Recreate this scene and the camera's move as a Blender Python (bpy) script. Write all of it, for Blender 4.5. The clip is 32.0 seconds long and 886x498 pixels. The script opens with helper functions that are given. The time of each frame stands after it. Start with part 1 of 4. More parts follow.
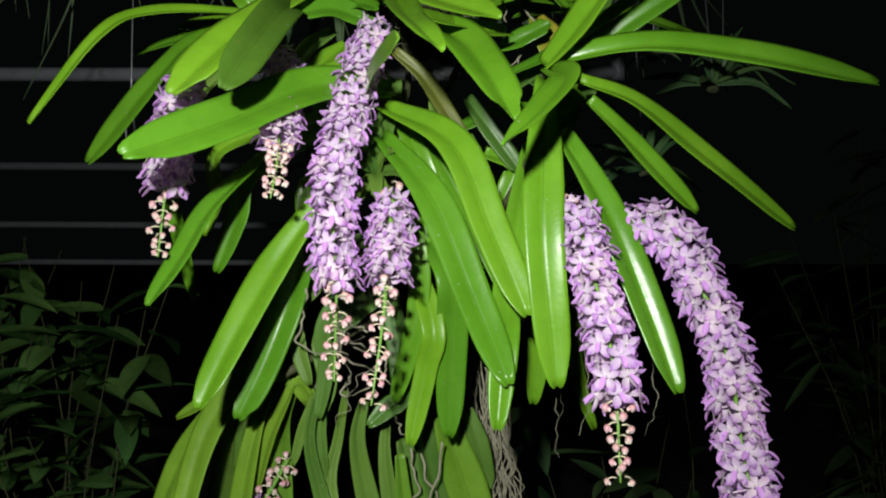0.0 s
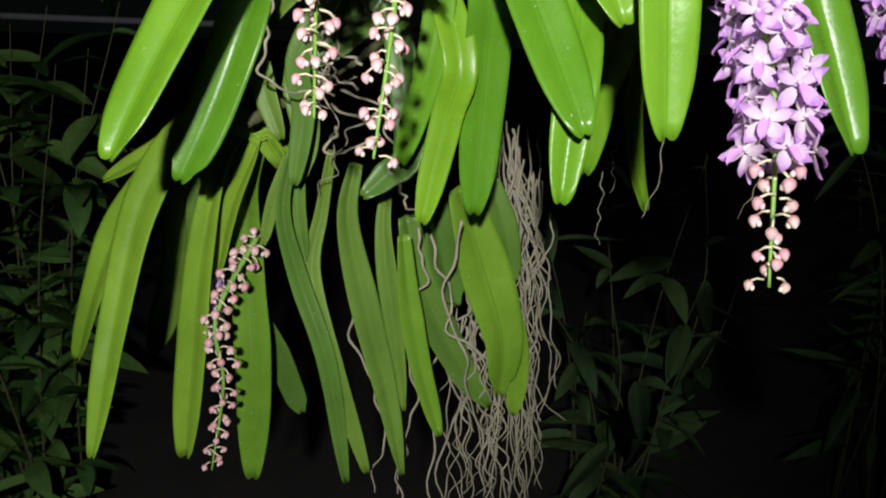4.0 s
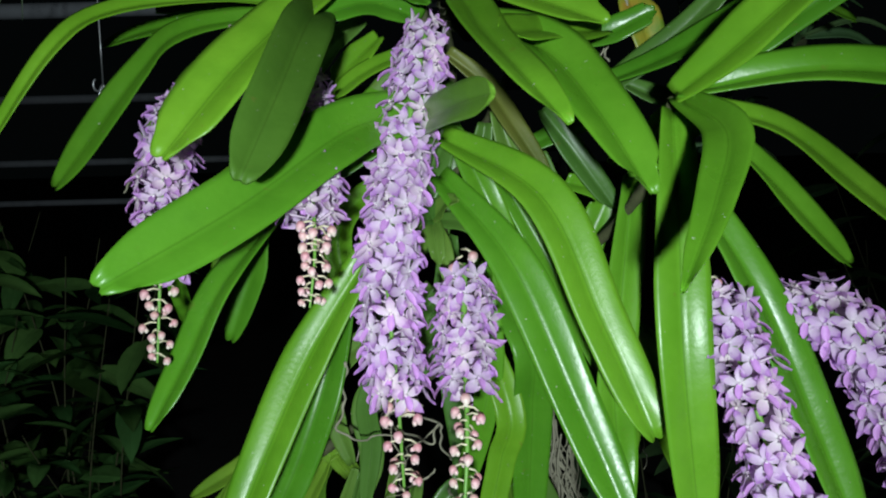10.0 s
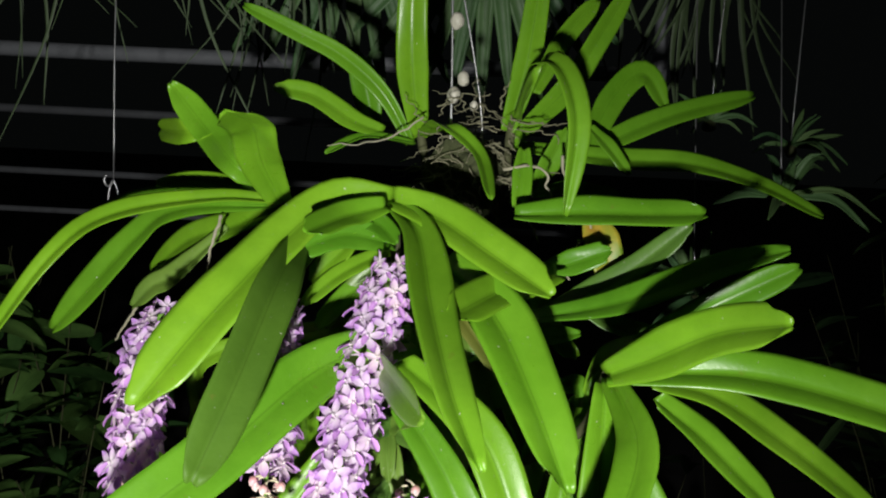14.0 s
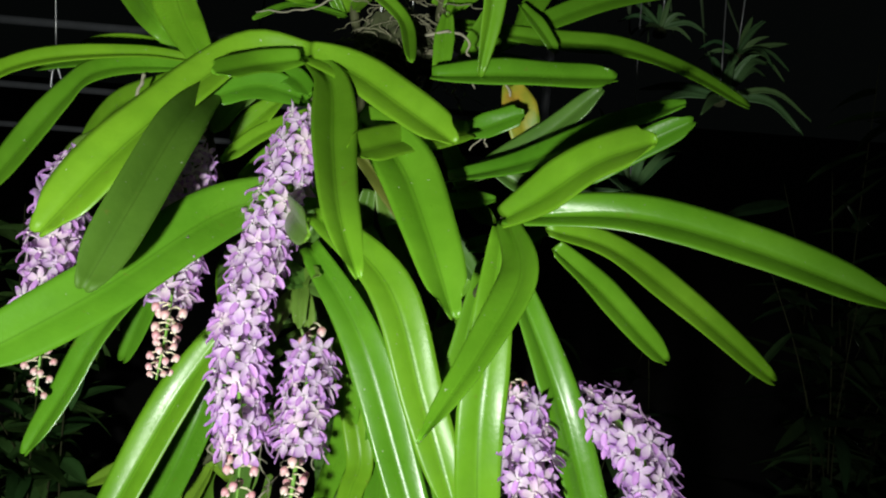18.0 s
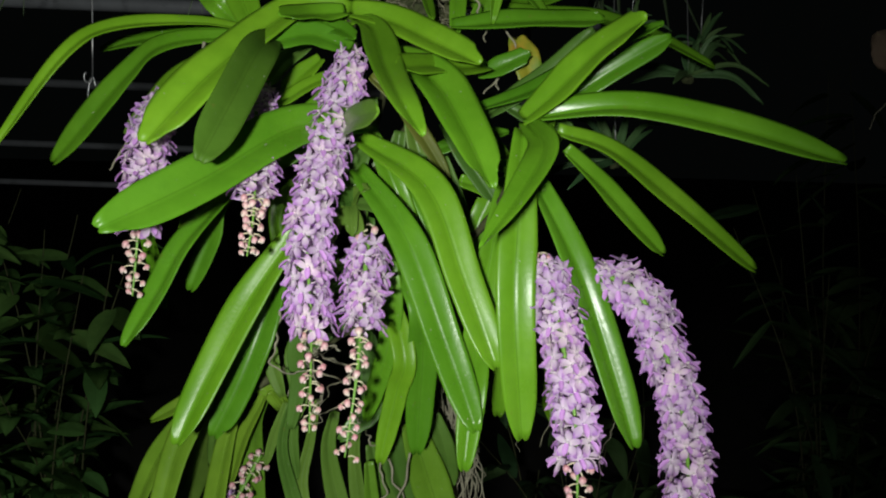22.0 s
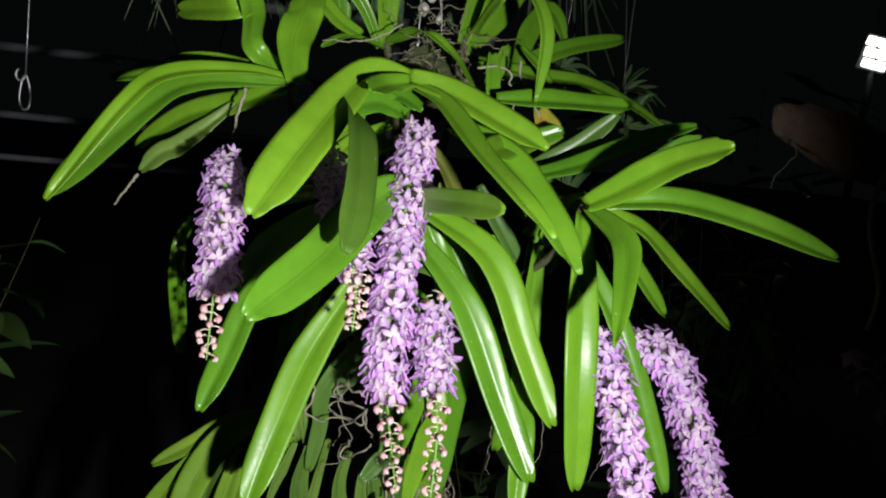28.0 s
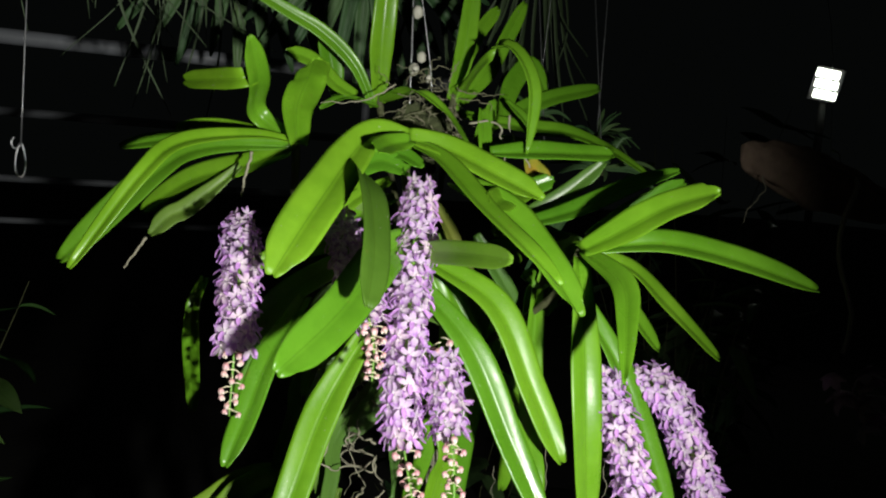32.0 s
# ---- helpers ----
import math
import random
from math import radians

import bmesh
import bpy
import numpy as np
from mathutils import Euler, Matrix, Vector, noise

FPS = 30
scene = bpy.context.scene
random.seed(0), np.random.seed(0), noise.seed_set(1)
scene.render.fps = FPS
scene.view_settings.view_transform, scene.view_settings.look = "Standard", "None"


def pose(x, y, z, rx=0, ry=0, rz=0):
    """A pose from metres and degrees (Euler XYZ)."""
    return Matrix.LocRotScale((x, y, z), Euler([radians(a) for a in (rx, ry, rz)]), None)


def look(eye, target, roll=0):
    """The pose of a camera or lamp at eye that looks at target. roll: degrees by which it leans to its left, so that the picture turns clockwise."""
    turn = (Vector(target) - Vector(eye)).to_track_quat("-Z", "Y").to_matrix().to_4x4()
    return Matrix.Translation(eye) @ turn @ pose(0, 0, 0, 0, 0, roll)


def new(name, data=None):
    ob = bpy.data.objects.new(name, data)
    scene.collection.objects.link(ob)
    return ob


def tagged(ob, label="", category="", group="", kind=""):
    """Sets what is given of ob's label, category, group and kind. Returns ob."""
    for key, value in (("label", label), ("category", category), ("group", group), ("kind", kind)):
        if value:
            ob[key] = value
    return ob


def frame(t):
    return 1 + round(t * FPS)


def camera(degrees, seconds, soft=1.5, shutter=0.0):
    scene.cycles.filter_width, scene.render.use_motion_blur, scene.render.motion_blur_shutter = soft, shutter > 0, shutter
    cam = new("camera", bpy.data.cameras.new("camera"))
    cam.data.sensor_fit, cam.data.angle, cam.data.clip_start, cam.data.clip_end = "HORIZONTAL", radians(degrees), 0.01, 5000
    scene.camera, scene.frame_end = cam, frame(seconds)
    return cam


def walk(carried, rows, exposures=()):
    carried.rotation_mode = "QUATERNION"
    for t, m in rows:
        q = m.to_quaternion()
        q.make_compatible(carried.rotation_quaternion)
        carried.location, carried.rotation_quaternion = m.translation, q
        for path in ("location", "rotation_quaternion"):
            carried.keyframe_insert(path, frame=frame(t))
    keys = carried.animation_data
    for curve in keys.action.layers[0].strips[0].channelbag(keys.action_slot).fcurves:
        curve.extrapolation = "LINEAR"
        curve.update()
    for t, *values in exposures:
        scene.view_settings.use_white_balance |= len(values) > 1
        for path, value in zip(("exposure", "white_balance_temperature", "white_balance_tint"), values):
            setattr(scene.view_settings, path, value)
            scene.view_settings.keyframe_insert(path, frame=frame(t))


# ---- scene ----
cam = camera(60.9, 32.0, soft=2.1)
PATH = [
    (0, (0.0, 0.0, 1.5), (0.0, 2.0, 1.465), -0.0),
    (0.5, (-0.012, -0.013, 1.489), (0.001, 1.979, 1.307), 0.3),
    (1, (-0.018, -0.033, 1.492), (0.001, 1.95, 1.227), 1.1),
    (1.5, (-0.019, -0.039, 1.492), (0.02, 1.92, 1.092), 1.5),
    (2, (-0.021, -0.014, 1.49), (0.057, 1.931, 1.03), 1.6),
    (2.5, (-0.026, 0.053, 1.483), (0.049, 1.992, 1.001), 1.2),
    (3, (-0.032, 0.133, 1.47), (0.019, 2.072, 0.981), 1.3),
    (3.5, (-0.035, 0.195, 1.446), (0.033, 2.118, 0.899), 2.0),
    (5.5, (-0.042, 0.382, 1.393), (-0.109, 2.282, 0.773), 0.9),
    (6, (-0.054, 0.377, 1.423), (-0.145, 2.288, 0.837), 0.6),
    (6.5, (-0.049, 0.373, 1.448), (-0.122, 2.297, 0.908), 0.3),
    (7, (-0.033, 0.358, 1.477), (-0.113, 2.298, 1.0), -0.5),
    (7.5, (-0.034, 0.343, 1.498), (-0.143, 2.292, 1.062), -1.0),
    (8, (-0.051, 0.317, 1.524), (-0.123, 2.278, 1.136), -0.7),
    (8.5, (-0.061, 0.287, 1.546), (-0.106, 2.258, 1.209), -0.9),
    (9, (-0.059, 0.253, 1.582), (-0.069, 2.229, 1.273), -1.3),
    (9.5, (-0.073, 0.232, 1.622), (-0.052, 2.205, 1.296), -1.6),
    (10, (-0.076, 0.207, 1.648), (-0.053, 2.184, 1.347), -1.7),
    (10.5, (-0.061, 0.189, 1.677), (-0.046, 2.167, 1.383), -1.1),
    (11, (-0.065, 0.175, 1.701), (-0.051, 2.155, 1.42), 0.4),
    (11.5, (-0.071, 0.172, 1.727), (-0.045, 2.156, 1.476), 1.3),
    (12, (-0.061, 0.181, 1.747), (-0.058, 2.167, 1.513), 1.8),
    (12.5, (-0.055, 0.178, 1.782), (-0.031, 2.164, 1.552), 2.9),
    (13, (-0.045, 0.175, 1.809), (-0.039, 2.161, 1.576), 2.3),
    (13.5, (-0.039, 0.18, 1.834), (-0.044, 2.164, 1.579), 2.3),
    (15.5, (0.014, 0.194, 1.888), (-0.028, 2.133, 1.398), 3.6),
    (16, (0.016, 0.185, 1.876), (0.014, 2.112, 1.342), 4.8),
    (16.5, (0.03, 0.186, 1.878), (0.006, 2.091, 1.27), 4.6),
    (17, (0.029, 0.175, 1.852), (0.046, 2.092, 1.282), 4.6),
    (17.5, (0.035, 0.161, 1.813), (0.078, 2.095, 1.307), 4.2),
    (18, (0.041, 0.154, 1.784), (0.087, 2.101, 1.331), 4.5),
    (18.5, (0.056, 0.134, 1.752), (0.05, 2.101, 1.39), 3.1),
    (19, (0.053, 0.118, 1.718), (0.094, 2.087, 1.37), 2.8),
    (19.5, (0.057, 0.103, 1.698), (0.114, 2.076, 1.378), 2.3),
    (20, (0.058, 0.083, 1.686), (0.085, 2.059, 1.381), 2.2),
    (20.5, (0.047, 0.064, 1.665), (0.097, 2.042, 1.373), 1.8),
    (21, (0.026, 0.042, 1.661), (0.092, 2.021, 1.379), 1.7),
    (21.5, (0.008, 0.018, 1.654), (0.058, 1.998, 1.38), 1.1),
    (22, (-0.011, -0.002, 1.649), (0.084, 1.975, 1.362), 1.8),
    (22.5, (-0.074, 0.0, 1.655), (0.111, 1.96, 1.307), 1.9),
    (23, (-0.104, -0.001, 1.634), (0.152, 1.949, 1.267), 1.3),
    (23.5, (-0.128, -0.013, 1.629), (0.248, 1.917, 1.263), 1.2),
    (24, (-0.148, -0.021, 1.629), (0.34, 1.874, 1.217), 2.3),
    (24.5, (-0.19, -0.015, 1.621), (0.388, 1.855, 1.212), 2.5),
    (25, (-0.228, -0.006, 1.619), (0.355, 1.867, 1.228), 3.2),
    (25.5, (-0.251, -0.011, 1.638), (0.344, 1.861, 1.263), 4.3),
    (26, (-0.275, -0.013, 1.661), (0.331, 1.858, 1.299), 4.6),
    (26.5, (-0.276, -0.024, 1.684), (0.301, 1.859, 1.334), 4.6),
    (28.5, (-0.311, 0.013, 1.749), (0.291, 1.894, 1.428), 6.7),
    (29, (-0.322, 0.022, 1.746), (0.298, 1.896, 1.424), 6.0),
    (29.5, (-0.337, 0.029, 1.75), (0.272, 1.901, 1.396), 5.1),
    (30, (-0.349, 0.029, 1.749), (0.27, 1.894, 1.381), 5.3),
    (30.5, (-0.351, 0.017, 1.753), (0.247, 1.893, 1.406), 3.9),
    (31, (-0.352, 0.004, 1.755), (0.255, 1.888, 1.471), 3.3),
    (31.5, (-0.357, -0.007, 1.753), (0.276, 1.876, 1.516), 3.8),
    (32, (-0.353, -0.024, 1.756), (0.312, 1.85, 1.544), 4.2),
]
EXPOSURES = [
    (0.0, 0.10, 6500, 3), (1.0, 0.15, 6550, 2), (2.0, 0.05, 6600, 1), (3.0, 0.15, 6600, 3), (4.5, 0.45, 6450, 22), (6.0, 0.66, 5950, 56), (7.0, 0.3, 5850, 46), (8.0, -0.05, 5700, 26),
    (9.0, -0.2, 5650, 4), (10.0, -0.25, 5750, -4), (12.0, 0.0, 6550, -12), (13.0, 0.2, 6700, -2), (16.0, 0.4, 6450, 10), (17.0, 0.22, 6450, 6), (19.0, 0.05, 6550, -3), (21.0, -0.15, 6500, -2), (22.0, -0.32, 6550, 1),
    (23.0, -0.15, 6550, 3), (24.0, 0.1, 6500, 5), (26.0, 0.22, 6300, 10), (29.0, 0.2, 6450, 13), (30.0, 0.2, 6550, 8), (32.0, 0.22, 6650, 4),
]
walk(cam, [(t, look(eye, target, roll)) for t, eye, target, roll in PATH], EXPOSURES)

# ---------------------------------------------------------------- light
world = bpy.data.worlds.new("night")
scene.world = world
world.use_nodes = True
world.node_tree.nodes["Background"].inputs[0].default_value = (0.29, 0.34, 0.34, 1)
world.node_tree.nodes["Background"].inputs[1].default_value = 0.0045


def torch(eye, target, watts):
    """The hand torch that lights the plant."""
    lamp = bpy.data.lights.new("torch_light", "SPOT")
    lamp.energy, lamp.color = watts, (1.0, 0.99, 0.96)
    lamp.spot_size, lamp.spot_blend, lamp.shadow_soft_size = radians(96), 0.9, 0.02
    ob = new("torch_light", lamp)
    ob.matrix_world = look(eye, target)
    return ob


torch((-0.09, -0.22, 1.67), (-0.29, 0.9, 1.46), 62)


# ---------------------------------------------------------------- materials
class Nodes:
    """A short way to wire a principled material."""

    def __init__(self, name, rough=0.5, **inputs):
        self.mat = bpy.data.materials.new(name)
        self.mat.use_nodes = True
        self.tree = self.mat.node_tree
        self.bsdf = self.tree.nodes["Principled BSDF"]
        self.bsdf.inputs["Roughness"].default_value = rough
        for key, value in inputs.items():
            self.bsdf.inputs[key.replace("_", " ")].default_value = value

    def add(self, kind, **settings):
        node = self.tree.nodes.new("ShaderNode" + kind)
        for key, value in settings.items():
            if key in node.inputs:
                node.inputs[key].default_value = value
            else:
                setattr(node, key, value)
        return node

    def link(self, a, b):
        self.tree.links.new(a, b)

    def noise(self, scale, detail=4.0, rough=0.6, coords="Object", stretch=None):
        co = self.add("TexCoord")
        out = co.outputs[coords]
        if stretch:
            mp = self.add("Mapping")
            mp.inputs["Scale"].default_value = stretch
            self.link(out, mp.inputs[0])
            out = mp.outputs[0]
        n = self.add("TexNoise", Scale=scale, Detail=detail, Roughness=rough)
        self.link(out, n.inputs["Vector"])
        return n.outputs["Fac"]

    def ramp(self, fac, *stops):
        r = self.add("ValToRGB")
        while len(r.color_ramp.elements) < len(stops):
            r.color_ramp.elements.new(0.5)
        for e, (p, c) in zip(r.color_ramp.elements, stops):
            e.position, e.color = p, (*c, 1)
        self.link(fac, r.inputs[0])
        return r.outputs[0]

    def mix(self, fac, a, b, how="MIX"):
        m = self.add("MixRGB", blend_type=how)
        for value, socket in ((fac, m.inputs[0]), (a, m.inputs[1]), (b, m.inputs[2])):
            if isinstance(value, (int, float)):
                socket.default_value = value
            elif isinstance(value, tuple):
                socket.default_value = (*value, 1)
            else:
                self.link(value, socket)
        return m.outputs[0]

    def math(self, how, a, b=0.0):
        m = self.add("Math", operation=how)
        for value, socket in ((a, m.inputs[0]), (b, m.inputs[1])):
            if isinstance(value, (int, float)):
                socket.default_value = value
            else:
                self.link(value, socket)
        return m.outputs[0]

    def uv(self):
        sep = self.add("SeparateXYZ")
        self.link(self.add("TexCoord").outputs["UV"], sep.inputs[0])
        return sep.outputs[0], sep.outputs[1]

    def random(self):
        return self.add("ObjectInfo").outputs["Random"]

    def color(self, out):
        self.link(out, self.bsdf.inputs["Base Color"])

    def bump(self, height, strength=0.2, distance=0.001):
        b = self.add("Bump", Strength=strength, Distance=distance)
        self.link(height, b.inputs["Height"])
        self.link(b.outputs[0], self.bsdf.inputs["Normal"])


def leaf_material(name, dark, light, rough, gloss=0.36):
    m = Nodes(name, rough, Specular_IOR_Level=gloss)
    u, v = m.uv()
    patch = m.ramp(m.noise(9, 5, 0.65), (0.30, (0, 0, 0)), (0.70, (1, 1, 1)))
    base = m.mix(patch, dark, light)
    base = m.mix(m.math("MULTIPLY", m.noise(55, 4), 0.35), base, tuple(0.55 * c for c in dark))
    tint = m.ramp(m.random(), (0.0, (0.66, 0.78, 0.85)), (0.5, (1, 1, 1)), (1.0, (1.28, 1.12, 1.05)))
    base = m.mix(1.0, base, tint, "MULTIPLY")
    # fine parallel veins and a darker fold along the middle
    veins = m.add("TexWave", Scale=9.0, Distortion=1.2, Detail=2.0)
    veins.bands_direction = "X"
    m.link(m.add("TexCoord").outputs["UV"], veins.inputs["Vector"])
    base = m.mix(m.math("MULTIPLY", veins.outputs["Fac"], 0.06), base, tuple(0.6 * c for c in dark))
    fold = m.math("LESS_THAN", m.math("ABSOLUTE", m.math("SUBTRACT", u, 0.5)), 0.016)
    base = m.mix(m.math("MULTIPLY", fold, 0.4), base, tuple(0.5 * c for c in dark))
    # small scars and brown flecks
    fleck = m.ramp(m.noise(95, 2), (0.70, (0, 0, 0)), (0.76, (1, 1, 1)))
    base = m.mix(m.math("MULTIPLY", fleck, 0.25), base, (0.16, 0.12, 0.03))
    # sparse tiny pale specks
    pale_speck = m.ramp(m.noise(330, 1), (0.76, (0, 0, 0)), (0.80, (1, 1, 1)))
    base = m.mix(m.math("MULTIPLY", pale_speck, 0.5), base, (0.6, 0.62, 0.55))
    m.color(base)
    r = m.math("ADD", m.math("MULTIPLY", m.noise(30, 3), 0.26), rough - 0.14)
    r = m.math("ADD", r, m.math("MULTIPLY", m.ramp(m.noise(7, 3), (0.38, (0, 0, 0)), (0.68, (1, 1, 1))), 0.12))
    r = m.math("ADD", r, m.math("MULTIPLY", m.random(), 0.06))
    m.link(r, m.bsdf.inputs["Roughness"])
    m.bump(m.math("ADD", m.math("MULTIPLY", m.noise(38, 2), 0.45), m.math("MULTIPLY", m.noise(260, 3), 0.5)), 0.17, 0.002)
    return m.mat


leaf_green = leaf_material("leaf_green", (0.102, 0.262, 0.012), (0.166, 0.370, 0.022), 0.27)
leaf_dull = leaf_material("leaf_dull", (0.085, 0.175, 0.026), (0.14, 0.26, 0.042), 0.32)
leaf_mid = leaf_material("leaf_mid", (0.110, 0.235, 0.018), (0.178, 0.340, 0.032), 0.27)
# darker, duller copy of the leaf green that stands in for shade on one leaf
leaf_shaded = leaf_material("leaf_shaded", (0.075, 0.15, 0.014), (0.115, 0.21, 0.022), 0.45, 0.15)
leaf_olive = leaf_material("leaf_olive", (0.11, 0.14, 0.02), (0.20, 0.20, 0.035), 0.4)
leaf_shrub = leaf_material("leaf_shrub", (0.085, 0.20, 0.05), (0.15, 0.31, 0.08), 0.42, 0.2)


def yellow_leaf_material():
    m = Nodes("leaf_yellow", 0.45)
    f = m.noise(30, 4)
    m.color(m.ramp(f, (0.35, (0.14, 0.24, 0.02)), (0.55, (0.36, 0.30, 0.03)), (0.7, (0.42, 0.22, 0.04))))
    return m.mat


leaf_yellow = yellow_leaf_material()


def petal_material():
    m = Nodes("petal", 0.55, Subsurface_Weight=0.0, Specular_IOR_Level=0.3)
    co = m.add("TexCoord")
    sep = m.add("SeparateXYZ")
    m.link(co.outputs["Object"], sep.inputs[0])
    x, y = sep.outputs[0], sep.outputs[1]
    r = m.math("SQRT", m.math("ADD", m.math("MULTIPLY", x, x), m.math("MULTIPLY", y, y)))
    f = m.math("MULTIPLY", r, 84.0)
    f = m.math("ADD", f, m.math("MULTIPLY", m.math("SUBTRACT", m.noise(300, 3), 0.5), 0.6))
    c = m.ramp(f, (0.18, (0.93, 0.86, 0.91)), (0.42, (0.87, 0.73, 0.88)), (0.88, (0.76, 0.55, 0.83)), (1.0, (0.61, 0.34, 0.75)))
    tint = m.ramp(m.random(), (0.0, (0.90, 0.82, 0.97)), (0.6, (1, 1, 1)), (1.0, (1.08, 1.04, 1.01)))
    c = m.mix(1.0, c, tint, "MULTIPLY")
    m.color(c)
    thin = m.add("BsdfTranslucent")
    m.link(c, thin.inputs["Color"])
    both = m.add("MixShader")
    both.inputs[0].default_value = 0.36
    m.link(m.bsdf.outputs[0], both.inputs[1])
    m.link(thin.outputs[0], both.inputs[2])
    m.link(both.outputs[0], m.tree.nodes["Material Output"].inputs["Surface"])
    return m.mat


petal = petal_material()


def plain(name, colour, rough, scale=40.0, spread=0.25, bump=0.15, **inputs):
    m = Nodes(name, rough, **inputs)
    lo, hi = tuple(c * (1 - spread) for c in colour), tuple(min(1, c * (1 + spread)) for c in colour)
    m.color(m.mix(m.noise(scale, 5), lo, hi))
    m.bump(m.noise(scale * 3, 4), bump, 0.002)
    return m.mat


lip = plain("lip", (0.60, 0.30, 0.72), 0.5, 200, 0.35)
flower_stalk_skin = plain("flower_stalk", (0.56, 0.44, 0.56), 0.5, 120)


def bud_material():
    m = Nodes("bud_skin", 0.45)
    sep = m.add("SeparateXYZ")
    m.link(m.add("TexCoord").outputs["Object"], sep.inputs[0])
    f = m.math("ADD", m.math("MULTIPLY", sep.outputs[1], 90.0), 0.5)
    f = m.math("ADD", f, m.math("MULTIPLY", m.math("SUBTRACT", m.noise(240, 2), 0.5), 0.5))
    c = m.ramp(f, (0.10, (0.86, 0.76, 0.74)), (0.45, (0.72, 0.48, 0.53)), (0.80, (0.60, 0.30, 0.34)), (1.0, (0.52, 0.34, 0.26)))
    tint = m.ramp(m.random(), (0.0, (1.0, 0.82, 0.86)), (1.0, (0.98, 1.05, 0.9)))
    m.color(m.mix(1.0, c, tint, "MULTIPLY"))
    return m.mat


bud_skin = bud_material()
pedicel_skin = plain("pedicel", (0.66, 0.60, 0.42), 0.5, 120)
rachis_skin = plain("rachis", (0.16, 0.34, 0.05), 0.45, 80)
root_skin = plain("root", (0.31, 0.29, 0.21), 0.75, 60, 0.4, 0.3)
stem_skin = plain("stem_bark", (0.07, 0.075, 0.03), 0.8, 50, 0.5, 0.5)
pipe_skin = plain("pipe", (0.26, 0.27, 0.30), 0.5, 20, 0.3)
soil_skin = plain("soil", (0.028, 0.026, 0.025), 0.95, 6, 0.5, 0.6)


# ---------------------------------------------------------------- building helpers
def mesh_object(name, bm, material, at=(0, 0, 0)):
    me = bpy.data.meshes.new(name)
    bm.to_mesh(me)
    bm.free()
    for mat in material if isinstance(material, (list, tuple)) else [material]:
        me.materials.append(mat)
    ob = new(name, me)
    ob.location = at
    return ob


def part(name, bm, material, parent, label=""):
    """Links bm as one mesh under a thing or a part; bm is in world metres."""
    origin = parent.matrix_world.translation.copy()
    bmesh.ops.translate(bm, verts=bm.verts, vec=-origin)
    ob = mesh_object(name, bm, material)
    ob.parent = parent
    return tagged(ob, label) if label else ob


def thing(name, at, label, category, group="", kind=""):
    ob = new(name)
    ob.location = at
    ob.empty_display_size = 0.05
    bpy.context.view_layer.update()
    return tagged(ob, label, category, group, kind)


def curve_points(points, count):
    """A smooth line through the given points, evenly spaced."""
    p = [Vector(q) for q in points]
    p = [2 * p[0] - p[1], *p, 2 * p[-1] - p[-2]]
    dense = []
    for a, b, c, d in zip(p, p[1:], p[2:], p[3:]):
        for k in range(16):
            t = k / 16
            dense.append(0.5 * (2 * b + (c - a) * t + (2 * a - 5 * b + 4 * c - d) * t * t + (3 * b - a - 3 * c + d) * t**3))
    dense.append(p[-2])
    far = [0.0]
    for a, b in zip(dense, dense[1:]):
        far.append(far[-1] + (b - a).length)
    out, k = [], 0
    for n in range(count):
        want = far[-1] * n / (count - 1)
        while k < len(far) - 2 and far[k + 1] < want:
            k += 1
        f = (want - far[k]) / max(far[k + 1] - far[k], 1e-9)
        out.append(dense[k].lerp(dense[k + 1], min(max(f, 0), 1)))
    return out


def tangents(line):
    return [(line[min(k + 1, len(line) - 1)] - line[max(k - 1, 0)]).normalized() for k in range(len(line))]


def tube(bm, line, radius, sides=6):
    """A closed tube along a line; radius is a number or a function of 0..1."""
    rings, side = [], None
    for k, (p, t) in enumerate(zip(line, tangents(line))):
        if side is None:
            side = t.orthogonal().normalized()
        side = (side - t * side.dot(t)).normalized()
        up = t.cross(side)
        r = radius(k / (len(line) - 1)) if callable(radius) else radius
        rings.append([bm.verts.new(p + r * (math.cos(a) * side + math.sin(a) * up)) for a in (2 * math.pi * j / sides for j in range(sides))])
    for a, b in zip(rings, rings[1:]):
        for j in range(sides):
            bm.faces.new((a[j], a[(j + 1) % sides], b[(j + 1) % sides], b[j])).smooth = True
    bm.faces.new(rings[0][::-1])
    bm.faces.new(rings[-1])
    return bm


